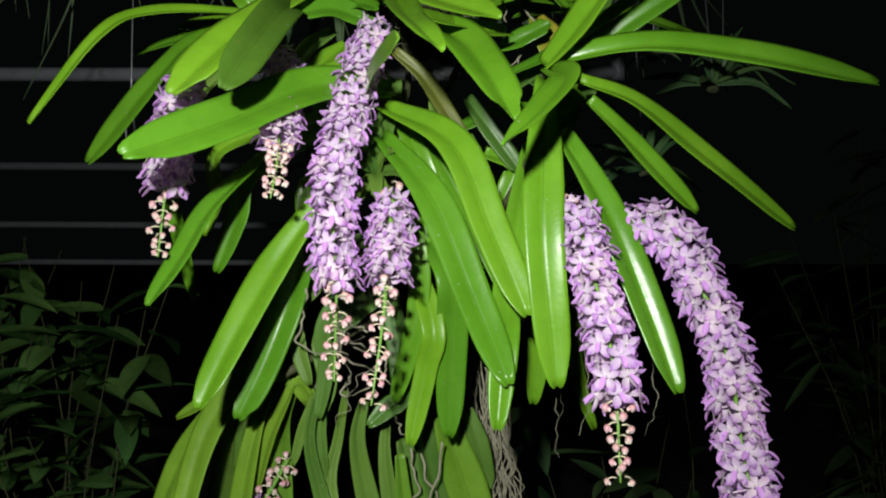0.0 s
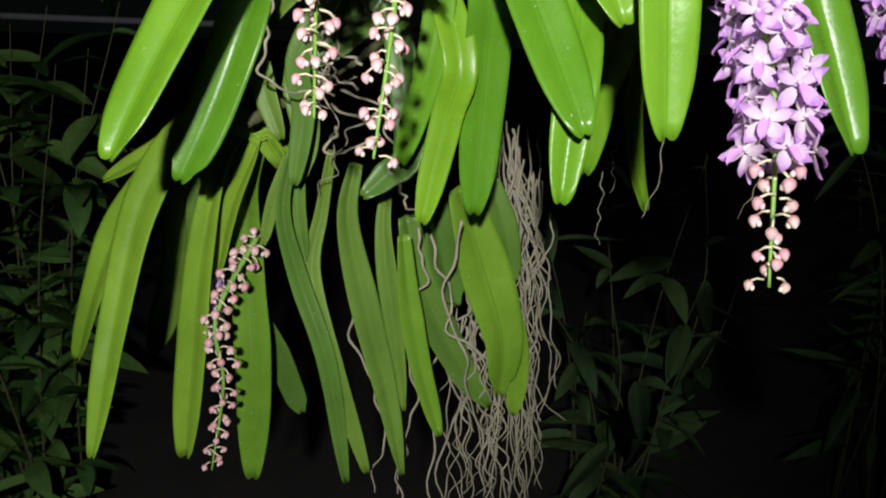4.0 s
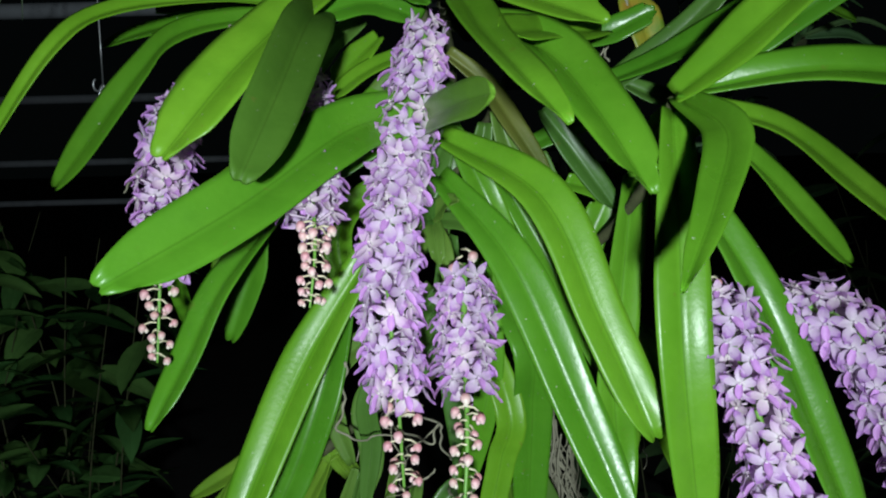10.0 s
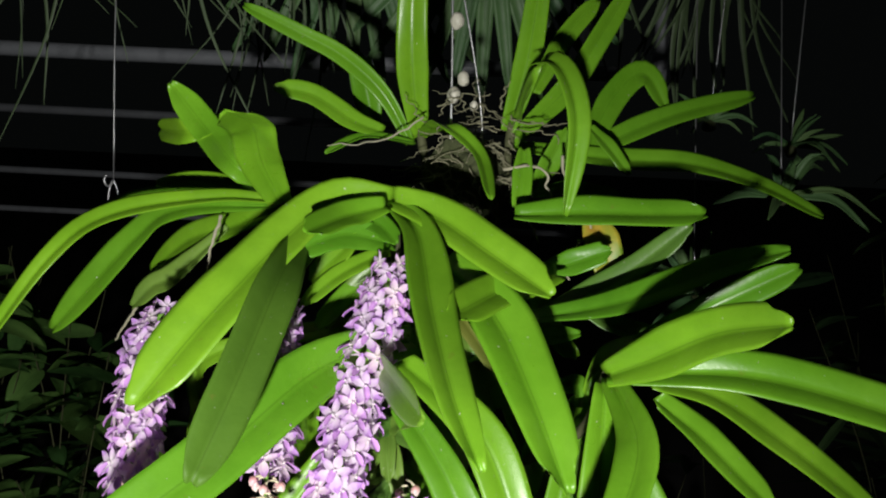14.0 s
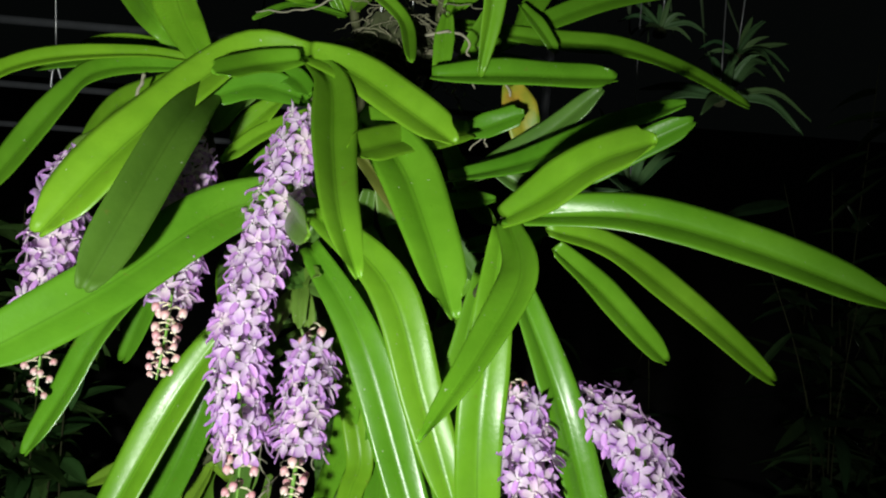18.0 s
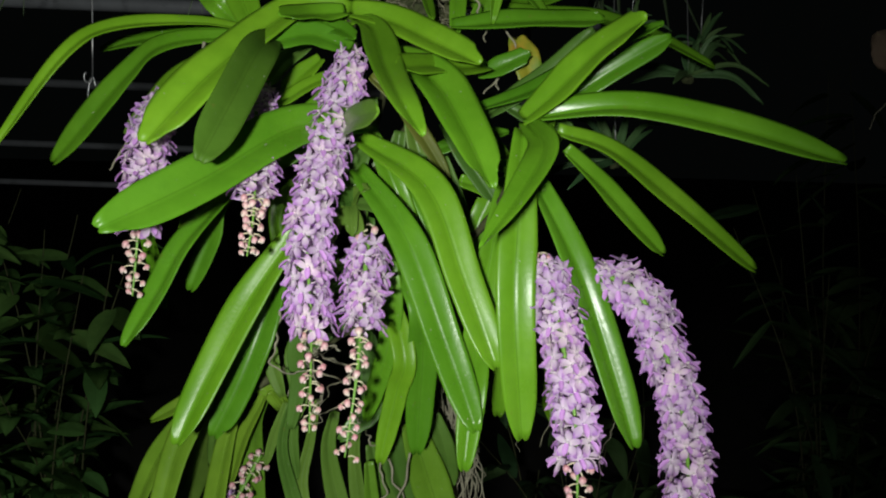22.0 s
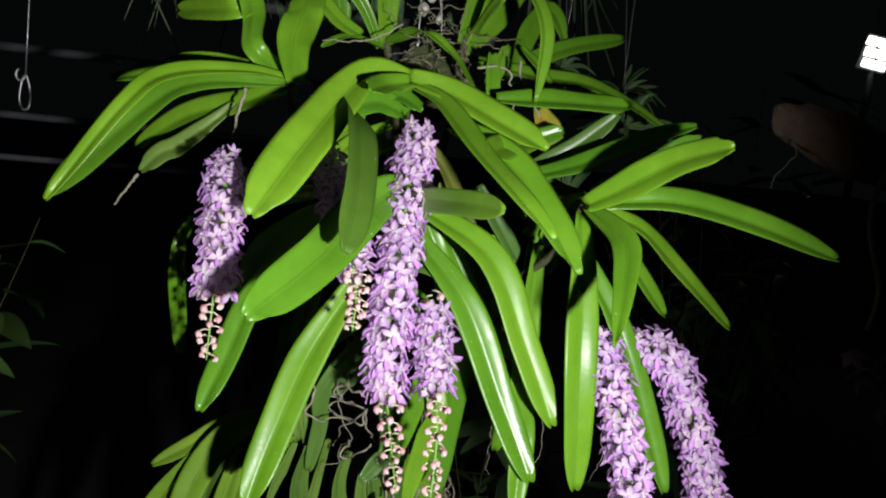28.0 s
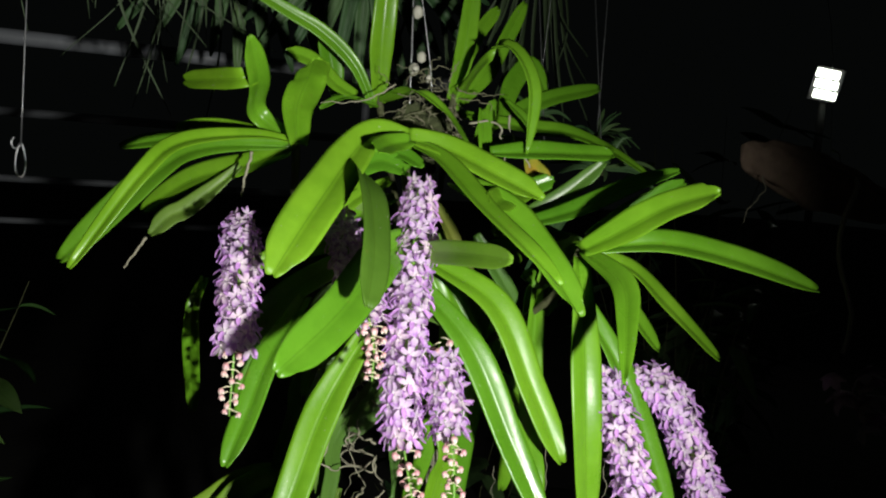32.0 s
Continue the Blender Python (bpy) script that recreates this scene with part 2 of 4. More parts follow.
def strap(line, width, facing, fold=0.16, wave=0.0, thick=0.0016, across=8, seed=0, notch=0.10, taper=0.0, neck=0.0):
    """A thick strap leaf with a folded midrib and an unequal two-lobed tip."""
    bm = bmesh.new()
    uv = bm.loops.layers.uv.new("UVMap")
    n, top, low, last_side = len(line), [], [], None
    rnd = random.Random(seed)
    phase, lop = rnd.uniform(0, 6.28), rnd.uniform(-0.35, 0.35)
    for k, (p, t) in enumerate(zip(line, tangents(line))):
        s = k / (n - 1)
        side = facing.cross(t)
        if side.length < 0.25:
            side = last_side or Vector((1, 0, 0))
        side = (side - t * side.dot(t)).normalized()
        last_side = side if last_side is None else (last_side * 0.35 + side * 0.65).normalized()
        side = (last_side - t * last_side.dot(t)).normalized()
        normal = t.cross(side)
        w = 0.5 * width * (0.50 + 0.50 * min(1, s / 0.4) ** 0.8) * (1 - 0.85 * taper * max(0, (s - 0.3) / 0.7) ** 1.3)
        w *= 1 - neck * (1 - min(1, s / 0.62)) ** 0.8
        if s > 0.78:
            w *= 1 - 0.38 * ((s - 0.78) / 0.22) ** 2
        a, b = [], []
        for j in range(across + 1):
            u = 2 * j / across - 1
            lift = width * fold * abs(u) * (1.45 - 0.72 * abs(u)) * (1 - 0.4 * s) + wave * width * math.sin(phase + 9 * s + (1.7 if u > 0 else 0)) * abs(u)
            back = 0.0
            if s > 0.88:
                e = (s - 0.88) / 0.12
                back = -width * e * ((0.34 + 0.14 * lop * u) * abs(u) ** 2.6 + notch * math.exp(-((u / 0.2) ** 2)))
            q = p + side * (u * w) + normal * lift + t * back
            rim = thick * (0.35 + 0.65 * (1 - abs(u) ** 3))
            a.append(bm.verts.new(q))
            b.append(bm.verts.new(q - normal * rim))
        top.append(a)
        low.append(b)

    def face(quad, st):
        f = bm.faces.new(quad)
        f.smooth = True
        for loop, c in zip(f.loops, st):
            loop[uv].uv = c
        return f

    for k in range(n - 1):
        v0, v1 = k / (n - 1), (k + 1) / (n - 1)
        for j in range(across):
            u0, u1 = j / across, (j + 1) / across
            face((top[k][j], top[k][j + 1], top[k + 1][j + 1], top[k + 1][j]), ((u0, v0), (u1, v0), (u1, v1), (u0, v1)))
            face((low[k][j + 1], low[k][j], low[k + 1][j], low[k + 1][j + 1]), ((u1, v0), (u0, v0), (u0, v1), (u1, v1)))
        for j in (0, across):
            q = (low[k][j], top[k][j], top[k + 1][j], low[k + 1][j])
            face(q if j == 0 else q[::-1], ((j / across, v0),) * 4).smooth = False
    for j in range(across):
        face((top[0][j + 1], top[0][j], low[0][j], low[0][j + 1]), ((0.3, 0),) * 4).smooth = False
        face((top[-1][j], top[-1][j + 1], low[-1][j + 1], low[-1][j]), ((0.3, 1),) * 4).smooth = False
    return bm


leaf_count = [0]


def leaf(plant, width, points, out=-90, rise=25, skin=None, taper=0.0, neck=0.0):
    """One leaf of an orchid along a line from its base to its tip. Its upper face looks towards the azimuth out, rise degrees up."""
    leaf_count[0] += 1
    a, b = radians(out), radians(rise)
    facing = Vector((math.cos(a) * math.cos(b), math.sin(a) * math.cos(b), math.sin(b)))
    line = curve_points(points, 30)
    bm = strap(line, 0.9 * width, facing, random.Random(leaf_count[0]).uniform(0.19, 0.33), 0.03, across=10, seed=leaf_count[0], taper=taper, neck=neck)
    return part("leaf", bm, skin or skins_of[plant], plant)


# ---------------------------------------------------------------- flowers
def petal_shape(bm, angle, length, width, cup, root=0.002, rise=0.0, rnd=None):
    """One pointed petal in the flower's plane, cupped forward, with a crinkled blade."""
    ax, sd = Vector((math.cos(angle), math.sin(angle), 0)), Vector((-math.sin(angle), math.cos(angle), 0))
    rows = ((0.0, 0.34), (0.26, 0.82), (0.5, 1.0), (0.72, 0.80), (0.9, 0.42), (1.0, 0.05))
    curl = rnd.uniform(-0.05, 0.22) if rnd else 0.0
    grid = []
    for s, w in rows:
        r = root + s * length
        z = cup * length * (s * s) + curl * length * max(0, s - 0.5) ** 2 * 3 + rise
        line = []
        for u in (-1, -0.5, 0, 0.5, 1):
            crease = rnd.uniform(-0.035, 0.035) * width if rnd and s > 0.2 else 0.0
            line.append(bm.verts.new(ax * (r - 0.05 * length * abs(u)) + sd * (u * w * width / 2) + Vector((0, 0, z + crease - 0.12 * width * (1 - abs(u))))))
        grid.append(line)
    for a, b in zip(grid, grid[1:]):
        for j in range(4):
            f = bm.faces.new((a[j], a[j + 1], b[j + 1], b[j]))
            f.smooth, f.material_index = True, 0


def flower_mesh(seed):
    """An open flower: five pointed petals, a broad forward lip and its stalk. It faces +z, its stalk comes from -z."""
    rnd = random.Random(seed)
    bm = bmesh.new()
    j = lambda a: a * rnd.uniform(0.9, 1.1)  # noqa: E731
    petal_shape(bm, radians(90), j(0.0116), j(0.0068), rnd.uniform(0.05, 0.4), rnd=rnd)
    for side in (1, -1):
        petal_shape(bm, radians(90 - side * j(66)), j(0.0126), j(0.0064), rnd.uniform(-0.15, 0.3), rise=0.0006, rnd=rnd)
        petal_shape(bm, radians(90 - side * j(138)), j(0.0138), j(0.0080), rnd.uniform(-0.2, 0.3), rise=-0.0004, rnd=rnd)
    # the lip: a folded tongue that widens, stands forward and ends in a point
    rows = ((0.0, 0.0030, 0.0), (0.35, 0.0056, 0.0024), (0.7, 0.0050, 0.0036), (0.9, 0.0026, 0.0038), (1.0, 0.0005, 0.0034))
    grid = []
    for s, w, z in rows:
        grid.append([bm.verts.new((u * w / 2, 0.001 - 0.0108 * s - 0.0012 * (1 - abs(u)), z + 0.001 + 0.0014 * abs(u))) for u in (-1, 0, 1)])
    for a, b in zip(grid, grid[1:]):
        for k in range(2):
            f = bm.faces.new((a[k], a[k + 1], b[k + 1], b[k]))
            f.smooth, f.material_index = True, 1
    knob = bmesh.ops.create_icosphere(bm, subdivisions=1, radius=0.0014, matrix=Matrix.Translation((0, 0.001, 0.0014)))
    for v in knob["verts"]:
        for f in v.link_faces:
            f.smooth, f.material_index = True, 0
    before = set(bm.faces)
    tube(bm, [Vector((0, 0.002, -0.014)), Vector((0, 0.001, -0.006)), Vector((0, 0, 0))], 0.0009, 5)
    for f in set(bm.faces) - before:
        f.material_index = 2
    me = bpy.data.meshes.new("flower")
    bm.to_mesh(me)
    bm.free()
    for mat in (petal, lip, flower_stalk_skin):
        me.materials.append(mat)
    return me


def bud_mesh(seed):
    """A closed bud: a hooded body that narrows to a blunt tip, with a small spur behind, on a pale bent stalk; it hangs off +z."""
    rnd = random.Random(seed)
    bm = bmesh.new()
    body = bmesh.ops.create_icosphere(bm, subdivisions=2, radius=0.0036)
    for v in body["verts"]:
        low = max(0.0, -v.co.y / 0.0036)
        v.co.x *= 1.08 - 0.42 * low + rnd.uniform(-0.04, 0.04)
        v.co.z = v.co.z * (1.0 - 0.34 * low) + 0.0012 * low
        v.co.y *= 1.15 + 0.28 * low
        v.co.x += 0.0003 * math.copysign(1, v.co.x) * (1 - low) * (1 if v.co.z > 0 else 0)
    spur = bmesh.ops.create_icosphere(bm, subdivisions=1, radius=0.0021, matrix=Matrix.Translation((0, -0.0026, -0.0030)))
    for v in spur["verts"]:
        v.co.y = -0.0026 + (v.co.y + 0.0026) * 1.35
    for f in bm.faces:
        f.smooth = True
    before = set(bm.faces)
    tube(bm, [Vector((0, 0.0035, -0.0125)), Vector((0, 0.0046, -0.007)), Vector((0, 0.0030, -0.0015))], 0.0009, 5)
    for f in set(bm.faces) - before:
        f.material_index = 1
    me = bpy.data.meshes.new("bud")
    bm.to_mesh(me)
    bm.free()
    for mat in (bud_skin, pedicel_skin):
        me.materials.append(mat)
    return me


flower_meshes = [flower_mesh(k) for k in range(10)]
bud_meshes = [bud_mesh(40 + k) for k in range(4)]
spike_count = [0]


def flower_spike(plant, points, first, last, size, tight=1.0):
    """A hanging foxtail spike. Open flowers stand round it from first to last (parts of its length), buds from there to its end."""
    spike_count[0] += 1
    rnd = random.Random(100 + spike_count[0])
    line = curve_points(points, 60)
    long = sum((a - b).length for a, b in zip(line, line[1:]))
    bm = bmesh.new()
    tube(bm, line, lambda s: 0.0030 * size * (1 - 0.72 * s), 7)
    rachis = part("flower_spike", bm, rachis_skin, plant)
    home = rachis.matrix_world.translation + plant.matrix_world.translation
    tang = tangents(line)
    turn, at, ring = rnd.uniform(0, 6.28), 0.0, 0
    while at < long:
        s = at / long
        open_flower = first <= s < last + rnd.uniform(-0.02, 0.02)
        k = min(int(s * 59), 58)
        p, t = line[k].lerp(line[k + 1], s * 59 - k), tang[k]
        a0 = (Vector((1, 0, 0)) - t * t.x).normalized()
        b0 = t.cross(a0)
        count = 5 if open_flower else 2
        for j in range(count):
            ang = turn + 2 * math.pi * j / count + rnd.uniform(-0.22, 0.22)
            radial = math.cos(ang) * a0 + math.sin(ang) * b0
            grow = 1.0 if open_flower else (0.98 - 0.30 * max(0, (s - last) / max(1 - last, 0.01)))
            if open_flower and s < 0.06:
                grow = 0.70 + 2.5 * s
            face = (radial + Vector((0, 0, rnd.uniform(-0.1, 0.55) if open_flower else rnd.uniform(-0.55, 0.1))) + Vector((rnd.uniform(-0.2, 0.2), rnd.uniform(-0.2, 0.2), 0))).normalized()
            up = Vector((0, 0, 1)) + 0.25 * Vector((rnd.uniform(-1, 1), rnd.uniform(-1, 1), 0))
            x = up.cross(face).normalized()
            m = Matrix((x, face.cross(x), face)).transposed().to_4x4()
            reach = (0.0165 if open_flower else 0.0115) * size * grow + rnd.uniform(-0.003, 0.004)
            q = p + radial * reach + t * rnd.uniform(-0.003, 0.003)
            me = rnd.choice(flower_meshes) if open_flower else rnd.choice(bud_meshes)
            ob = new("flower" if open_flower else "flower_bud", me)
            ob.parent = rachis
            ob.matrix_local = Matrix.Translation(q - home) @ m @ Matrix.Scale(size * grow * rnd.uniform(0.92, 1.08), 4)
        turn += 0.62 if open_flower else 1.25
        at += (0.0128 if open_flower else 0.0082 * tight) * size
    return rachis


# ---------------------------------------------------------------- the orchids
skins_of = {}


def orchid(at, label, skin):
    ob = thing("orchid_plant", at, label, "orchid", "hanging orchid plants")
    skins_of[ob] = skin
    return ob


center_plant = orchid((-0.07, 0.93, 1.45), "green foxtail orchid with drooping strap leaves and lilac flower spikes", leaf_green)
right_plant = orchid((0.11, 0.82, 1.55), "green foxtail orchid with two long arching lilac flower spikes", leaf_green)
left_plant = orchid((-0.21, 1.0, 1.72), "green foxtail orchid with long narrow leaves and one lilac spike", leaf_green)
top_plant = orchid((-0.07, 1.13, 1.83), "young orchid with upright light green leaves above the root clump", leaf_green)
upper_plant = orchid((0.04, 1.10, 1.83), "orchid with arching narrow leaves and one yellowing leaf", leaf_green)
lower_plant = orchid((-0.15, 0.98, 1.34), "dull green orchid with hanging leaves and a budding spike", leaf_dull)

# leaves of each plant
leaf(center_plant, 0.066, [(-0.083, 0.901, 1.789), (-0.141, 0.870, 1.786), (-0.210, 0.787, 1.711), (-0.265, 0.733, 1.635)], out=-106, rise=25, taper=0.22, neck=0.3)
leaf(center_plant, 0.048, [(-0.083, 0.901, 1.789), (-0.037, 0.870, 1.778), (0.013, 0.830, 1.752), (0.061, 0.792, 1.726)], out=-75, rise=22, taper=0.22)
leaf(center_plant, 0.036, [(-0.087, 0.875, 1.786), (-0.118, 0.850, 1.779), (-0.147, 0.800, 1.769)], out=-95, rise=30, taper=0.22)
leaf(center_plant, 0.025, [(-0.123, 0.900, 1.773), (-0.094, 0.880, 1.769), (-0.074, 0.855, 1.755)], out=-90, rise=30, taper=0.22)
leaf(center_plant, 0.045, [(-0.078, 0.900, 1.782), (-0.054, 0.848, 1.764), (-0.037, 0.751, 1.718), (-0.020, 0.670, 1.683), (0.000, 0.620, 1.650)], out=-78, rise=28, taper=.6)
leaf(center_plant, 0.062, [(-0.030, 0.860, 1.735), (0.013, 0.796, 1.708), (0.042, 0.740, 1.660), (0.067, 0.690, 1.603)], out=-80, rise=28, taper=.55)
leaf(center_plant, 0.031, [(-0.090, 0.850, 1.650), (-0.074, 0.780, 1.661), (-0.056, 0.710, 1.668), (-0.038, 0.652, 1.671)], out=-150, rise=10, taper=.05, skin=leaf_mid)
leaf(center_plant, 0.057, [(-0.060, 0.860, 1.665), (-0.131, 0.790, 1.656), (-0.201, 0.700, 1.606), (-0.270, 0.628, 1.566)], out=-84, rise=20, taper=0.22)
leaf(center_plant, 0.036, [(-0.205, 0.870, 1.590), (-0.251, 0.820, 1.531), (-0.275, 0.790, 1.478), (-0.299, 0.761, 1.428)], out=-115, taper=0.22)
leaf(center_plant, 0.048, [(-0.128, 0.860, 1.553), (-0.183, 0.830, 1.467), (-0.219, 0.790, 1.392), (-0.247, 0.757, 1.323)], out=-105, taper=0.22)
leaf(center_plant, 0.048, [(-0.166, 0.930, 1.483), (-0.188, 0.900, 1.408), (-0.214, 0.885, 1.339), (-0.240, 0.875, 1.284)], out=-95, rise=10, taper=0.22)
leaf(center_plant, 0.047, [(-0.067, 0.860, 1.645), (0.010, 0.800, 1.597), (0.049, 0.760, 1.504), (0.083, 0.730, 1.420)], out=-90, rise=35, taper=0.22)
leaf(center_plant, 0.046, [(-0.070, 0.860, 1.612), (-0.012, 0.810, 1.541), (0.032, 0.770, 1.435), (0.065, 0.729, 1.353)], out=-95, rise=30, taper=0.22)
leaf(right_plant, 0.045, [(0.105, 0.775, 1.660), (0.098, 0.735, 1.576), (0.095, 0.710, 1.488), (0.107, 0.703, 1.356)], out=-90, taper=0.22)
leaf(right_plant, 0.042, [(0.123, 0.800, 1.608), (0.161, 0.750, 1.527), (0.195, 0.720, 1.428), (0.218, 0.696, 1.352)], out=-80, taper=0.2)
leaf(right_plant, 0.036, [(0.108, 0.765, 1.668), (0.112, 0.690, 1.645), (0.084, 0.630, 1.608), (0.044, 0.565, 1.567)], out=-110, rise=20, taper=0.85)
leaf(right_plant, 0.042, [(0.104, 0.765, 1.671), (0.127, 0.730, 1.696), (0.155, 0.680, 1.731), (0.181, 0.625, 1.753)], out=-100, rise=28, taper=0.22)
leaf(right_plant, 0.036, [(0.059, 0.900, 1.681), (0.132, 0.860, 1.710), (0.207, 0.820, 1.754), (0.249, 0.790, 1.775)], out=-95, rise=48, taper=0.22)
leaf(right_plant, 0.030, [(0.139, 0.820, 1.682), (0.202, 0.800, 1.727), (0.258, 0.790, 1.762)], out=-90, rise=25, taper=0.22)
leaf(right_plant, 0.046, [(0.104, 0.765, 1.671), (0.198, 0.740, 1.684), (0.291, 0.720, 1.670), (0.402, 0.697, 1.638)], out=-85, rise=42, taper=0.22)
leaf(right_plant, 0.038, [(0.143, 0.790, 1.660), (0.208, 0.810, 1.642), (0.294, 0.840, 1.586), (0.402, 0.859, 1.507)], out=-80, rise=35, taper=0.25)
leaf(right_plant, 0.034, [(0.152, 0.800, 1.641), (0.202, 0.820, 1.602), (0.249, 0.835, 1.558), (0.285, 0.846, 1.525)], out=-80, rise=30, taper=0.22)
leaf(right_plant, 0.026, [(0.040, 0.980, 1.500), (0.170, 1.050, 1.404), (0.189, 1.090, 1.334), (0.206, 1.110, 1.264), (0.226, 1.119, 1.211)], out=-90, taper=0.22)
leaf(center_plant, 0.032, [(-0.050, 0.930, 1.500), (-0.012, 0.870, 1.398), (-0.019, 0.875, 1.347), (-0.030, 0.875, 1.295), (-0.038, 0.871, 1.255)], out=-90, taper=0.22)
leaf(center_plant, 0.043, [(-0.040, 0.930, 1.520), (0.007, 0.870, 1.459), (0.011, 0.880, 1.393), (0.009, 0.887, 1.325), (0.007, 0.888, 1.260)], out=-90, taper=0.22)
leaf(center_plant, 0.036, [(0.100, 0.870, 1.605), (0.069, 0.800, 1.450), (0.063, 0.765, 1.396), (0.057, 0.750, 1.345), (0.053, 0.738, 1.307)], out=-90, taper=0.22)
leaf(center_plant, 0.036, [(-0.030, 0.950, 1.500), (0.120, 0.930, 1.438), (0.120, 0.950, 1.355), (0.115, 0.960, 1.284)], out=-90, taper=0.22)
leaf(center_plant, 0.030, [(-0.060, 0.920, 1.520), (-0.032, 0.880, 1.497), (-0.030, 0.885, 1.410), (-0.057, 0.890, 1.302)], out=-90, taper=0.22)
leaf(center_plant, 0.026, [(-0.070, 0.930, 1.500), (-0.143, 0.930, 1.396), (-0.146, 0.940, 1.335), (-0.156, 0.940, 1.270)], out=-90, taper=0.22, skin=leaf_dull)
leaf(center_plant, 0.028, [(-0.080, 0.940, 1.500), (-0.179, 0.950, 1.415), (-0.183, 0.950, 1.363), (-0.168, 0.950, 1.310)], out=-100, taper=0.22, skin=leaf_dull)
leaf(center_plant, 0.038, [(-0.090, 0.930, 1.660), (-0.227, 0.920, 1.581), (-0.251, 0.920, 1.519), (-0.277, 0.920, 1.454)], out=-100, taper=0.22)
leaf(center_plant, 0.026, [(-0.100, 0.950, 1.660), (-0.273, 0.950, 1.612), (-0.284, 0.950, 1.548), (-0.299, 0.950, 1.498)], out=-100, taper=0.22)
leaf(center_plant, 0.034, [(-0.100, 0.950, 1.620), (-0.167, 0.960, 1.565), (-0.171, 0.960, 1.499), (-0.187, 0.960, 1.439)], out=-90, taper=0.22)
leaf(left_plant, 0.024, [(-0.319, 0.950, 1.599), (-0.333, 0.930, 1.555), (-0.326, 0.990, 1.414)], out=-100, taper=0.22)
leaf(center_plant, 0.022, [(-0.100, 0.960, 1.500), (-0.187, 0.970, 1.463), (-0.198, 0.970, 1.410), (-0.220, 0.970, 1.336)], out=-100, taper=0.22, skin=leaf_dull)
leaf(center_plant, 0.025, [(-0.083, 0.970, 1.734), (-0.135, 0.940, 1.709), (-0.170, 0.910, 1.680)], out=-110, taper=0.22)
leaf(center_plant, 0.030, [(-0.072, 0.980, 1.710), (-0.122, 0.960, 1.689), (-0.159, 0.930, 1.651)], out=-110, taper=0.22)
leaf(left_plant, 0.028, [(-0.209, 0.985, 1.775), (-0.268, 0.950, 1.779), (-0.351, 0.900, 1.764), (-0.392, 0.860, 1.726), (-0.459, 0.838, 1.623)], out=-100, rise=40, taper=0.4)
leaf(left_plant, 0.046, [(-0.212, 0.985, 1.770), (-0.322, 1.005, 1.760), (-0.384, 1.033, 1.722), (-0.498, 1.055, 1.600)], out=-95, rise=25, taper=0.22, neck=0.5)
leaf(left_plant, 0.042, [(-0.215, 0.985, 1.765), (-0.275, 1.023, 1.739), (-0.339, 1.071, 1.714), (-0.403, 1.120, 1.664)], out=-100, rise=25, taper=0.22)
leaf(left_plant, 0.036, [(-0.275, 1.023, 1.739), (-0.338, 1.025, 1.681), (-0.363, 1.025, 1.667), (-0.388, 1.025, 1.641)], out=-100, rise=35, taper=0.22, neck=0.4, skin=leaf_dull)
leaf(left_plant, 0.034, [(-0.210, 0.988, 1.772), (-0.323, 1.025, 1.771), (-0.385, 1.045, 1.764), (-0.430, 1.058, 1.752)], out=-95, rise=40, taper=0.22, neck=0.3)
leaf(left_plant, 0.024, [(-0.215, 0.990, 1.775), (-0.269, 1.020, 1.787), (-0.310, 1.030, 1.791), (-0.361, 1.030, 1.784)], out=-90, rise=30, taper=0.22)
leaf(left_plant, 0.050, [(-0.208, 0.985, 1.775), (-0.218, 0.940, 1.819), (-0.213, 0.885, 1.854), (-0.218, 0.815, 1.866)], out=-85, rise=5, taper=0.22)
leaf(left_plant, 0.036, [(-0.212, 0.985, 1.775), (-0.261, 1.000, 1.811), (-0.268, 0.930, 1.847), (-0.285, 0.875, 1.890)], out=-75, rise=0, taper=0.22)
leaf(left_plant, 0.030, [(-0.267, 0.970, 1.856), (-0.288, 0.930, 1.846), (-0.353, 1.028, 1.845)], out=-90, rise=0, taper=0.22)
leaf(top_plant, 0.042, [(-0.070, 1.120, 1.850), (-0.079, 1.090, 1.918), (-0.081, 1.070, 1.979), (-0.080, 1.060, 2.046)], out=-90, taper=0.22)
leaf(top_plant, 0.026, [(-0.080, 1.110, 1.842), (-0.114, 1.100, 1.898), (-0.163, 1.100, 1.939), (-0.214, 1.100, 1.963), (-0.282, 1.100, 1.993)], out=-100, rise=10, taper=0.3)
leaf(top_plant, 0.030, [(-0.112, 1.090, 1.853), (-0.144, 1.070, 1.864), (-0.186, 1.040, 1.890), (-0.227, 1.020, 1.896)], out=-90, rise=20, taper=0.22)
leaf(top_plant, 0.040, [(-0.130, 1.150, 1.856), (-0.140, 1.150, 1.902), (-0.153, 1.150, 1.950)], out=-90, taper=0.22)
leaf(top_plant, 0.024, [(-0.070, 1.120, 1.850), (-0.039, 1.030, 1.863), (-0.001, 1.000, 1.835), (0.012, 0.938, 1.792)], out=-60, taper=0.22)
leaf(top_plant, 0.018, [(-0.075, 1.100, 1.840), (-0.130, 1.070, 1.847), (-0.172, 1.040, 1.826)], out=-90, rise=60, taper=0.22)
leaf(upper_plant, 0.036, [(0.035, 1.083, 1.860), (0.053, 1.090, 1.936), (0.065, 1.100, 2.043)], out=-90, taper=0.22)
leaf(upper_plant, 0.036, [(0.039, 1.083, 1.866), (0.049, 0.990, 1.920), (0.072, 0.950, 1.926), (0.088, 0.910, 1.871), (0.080, 0.897, 1.782)], out=-70, taper=0.6)
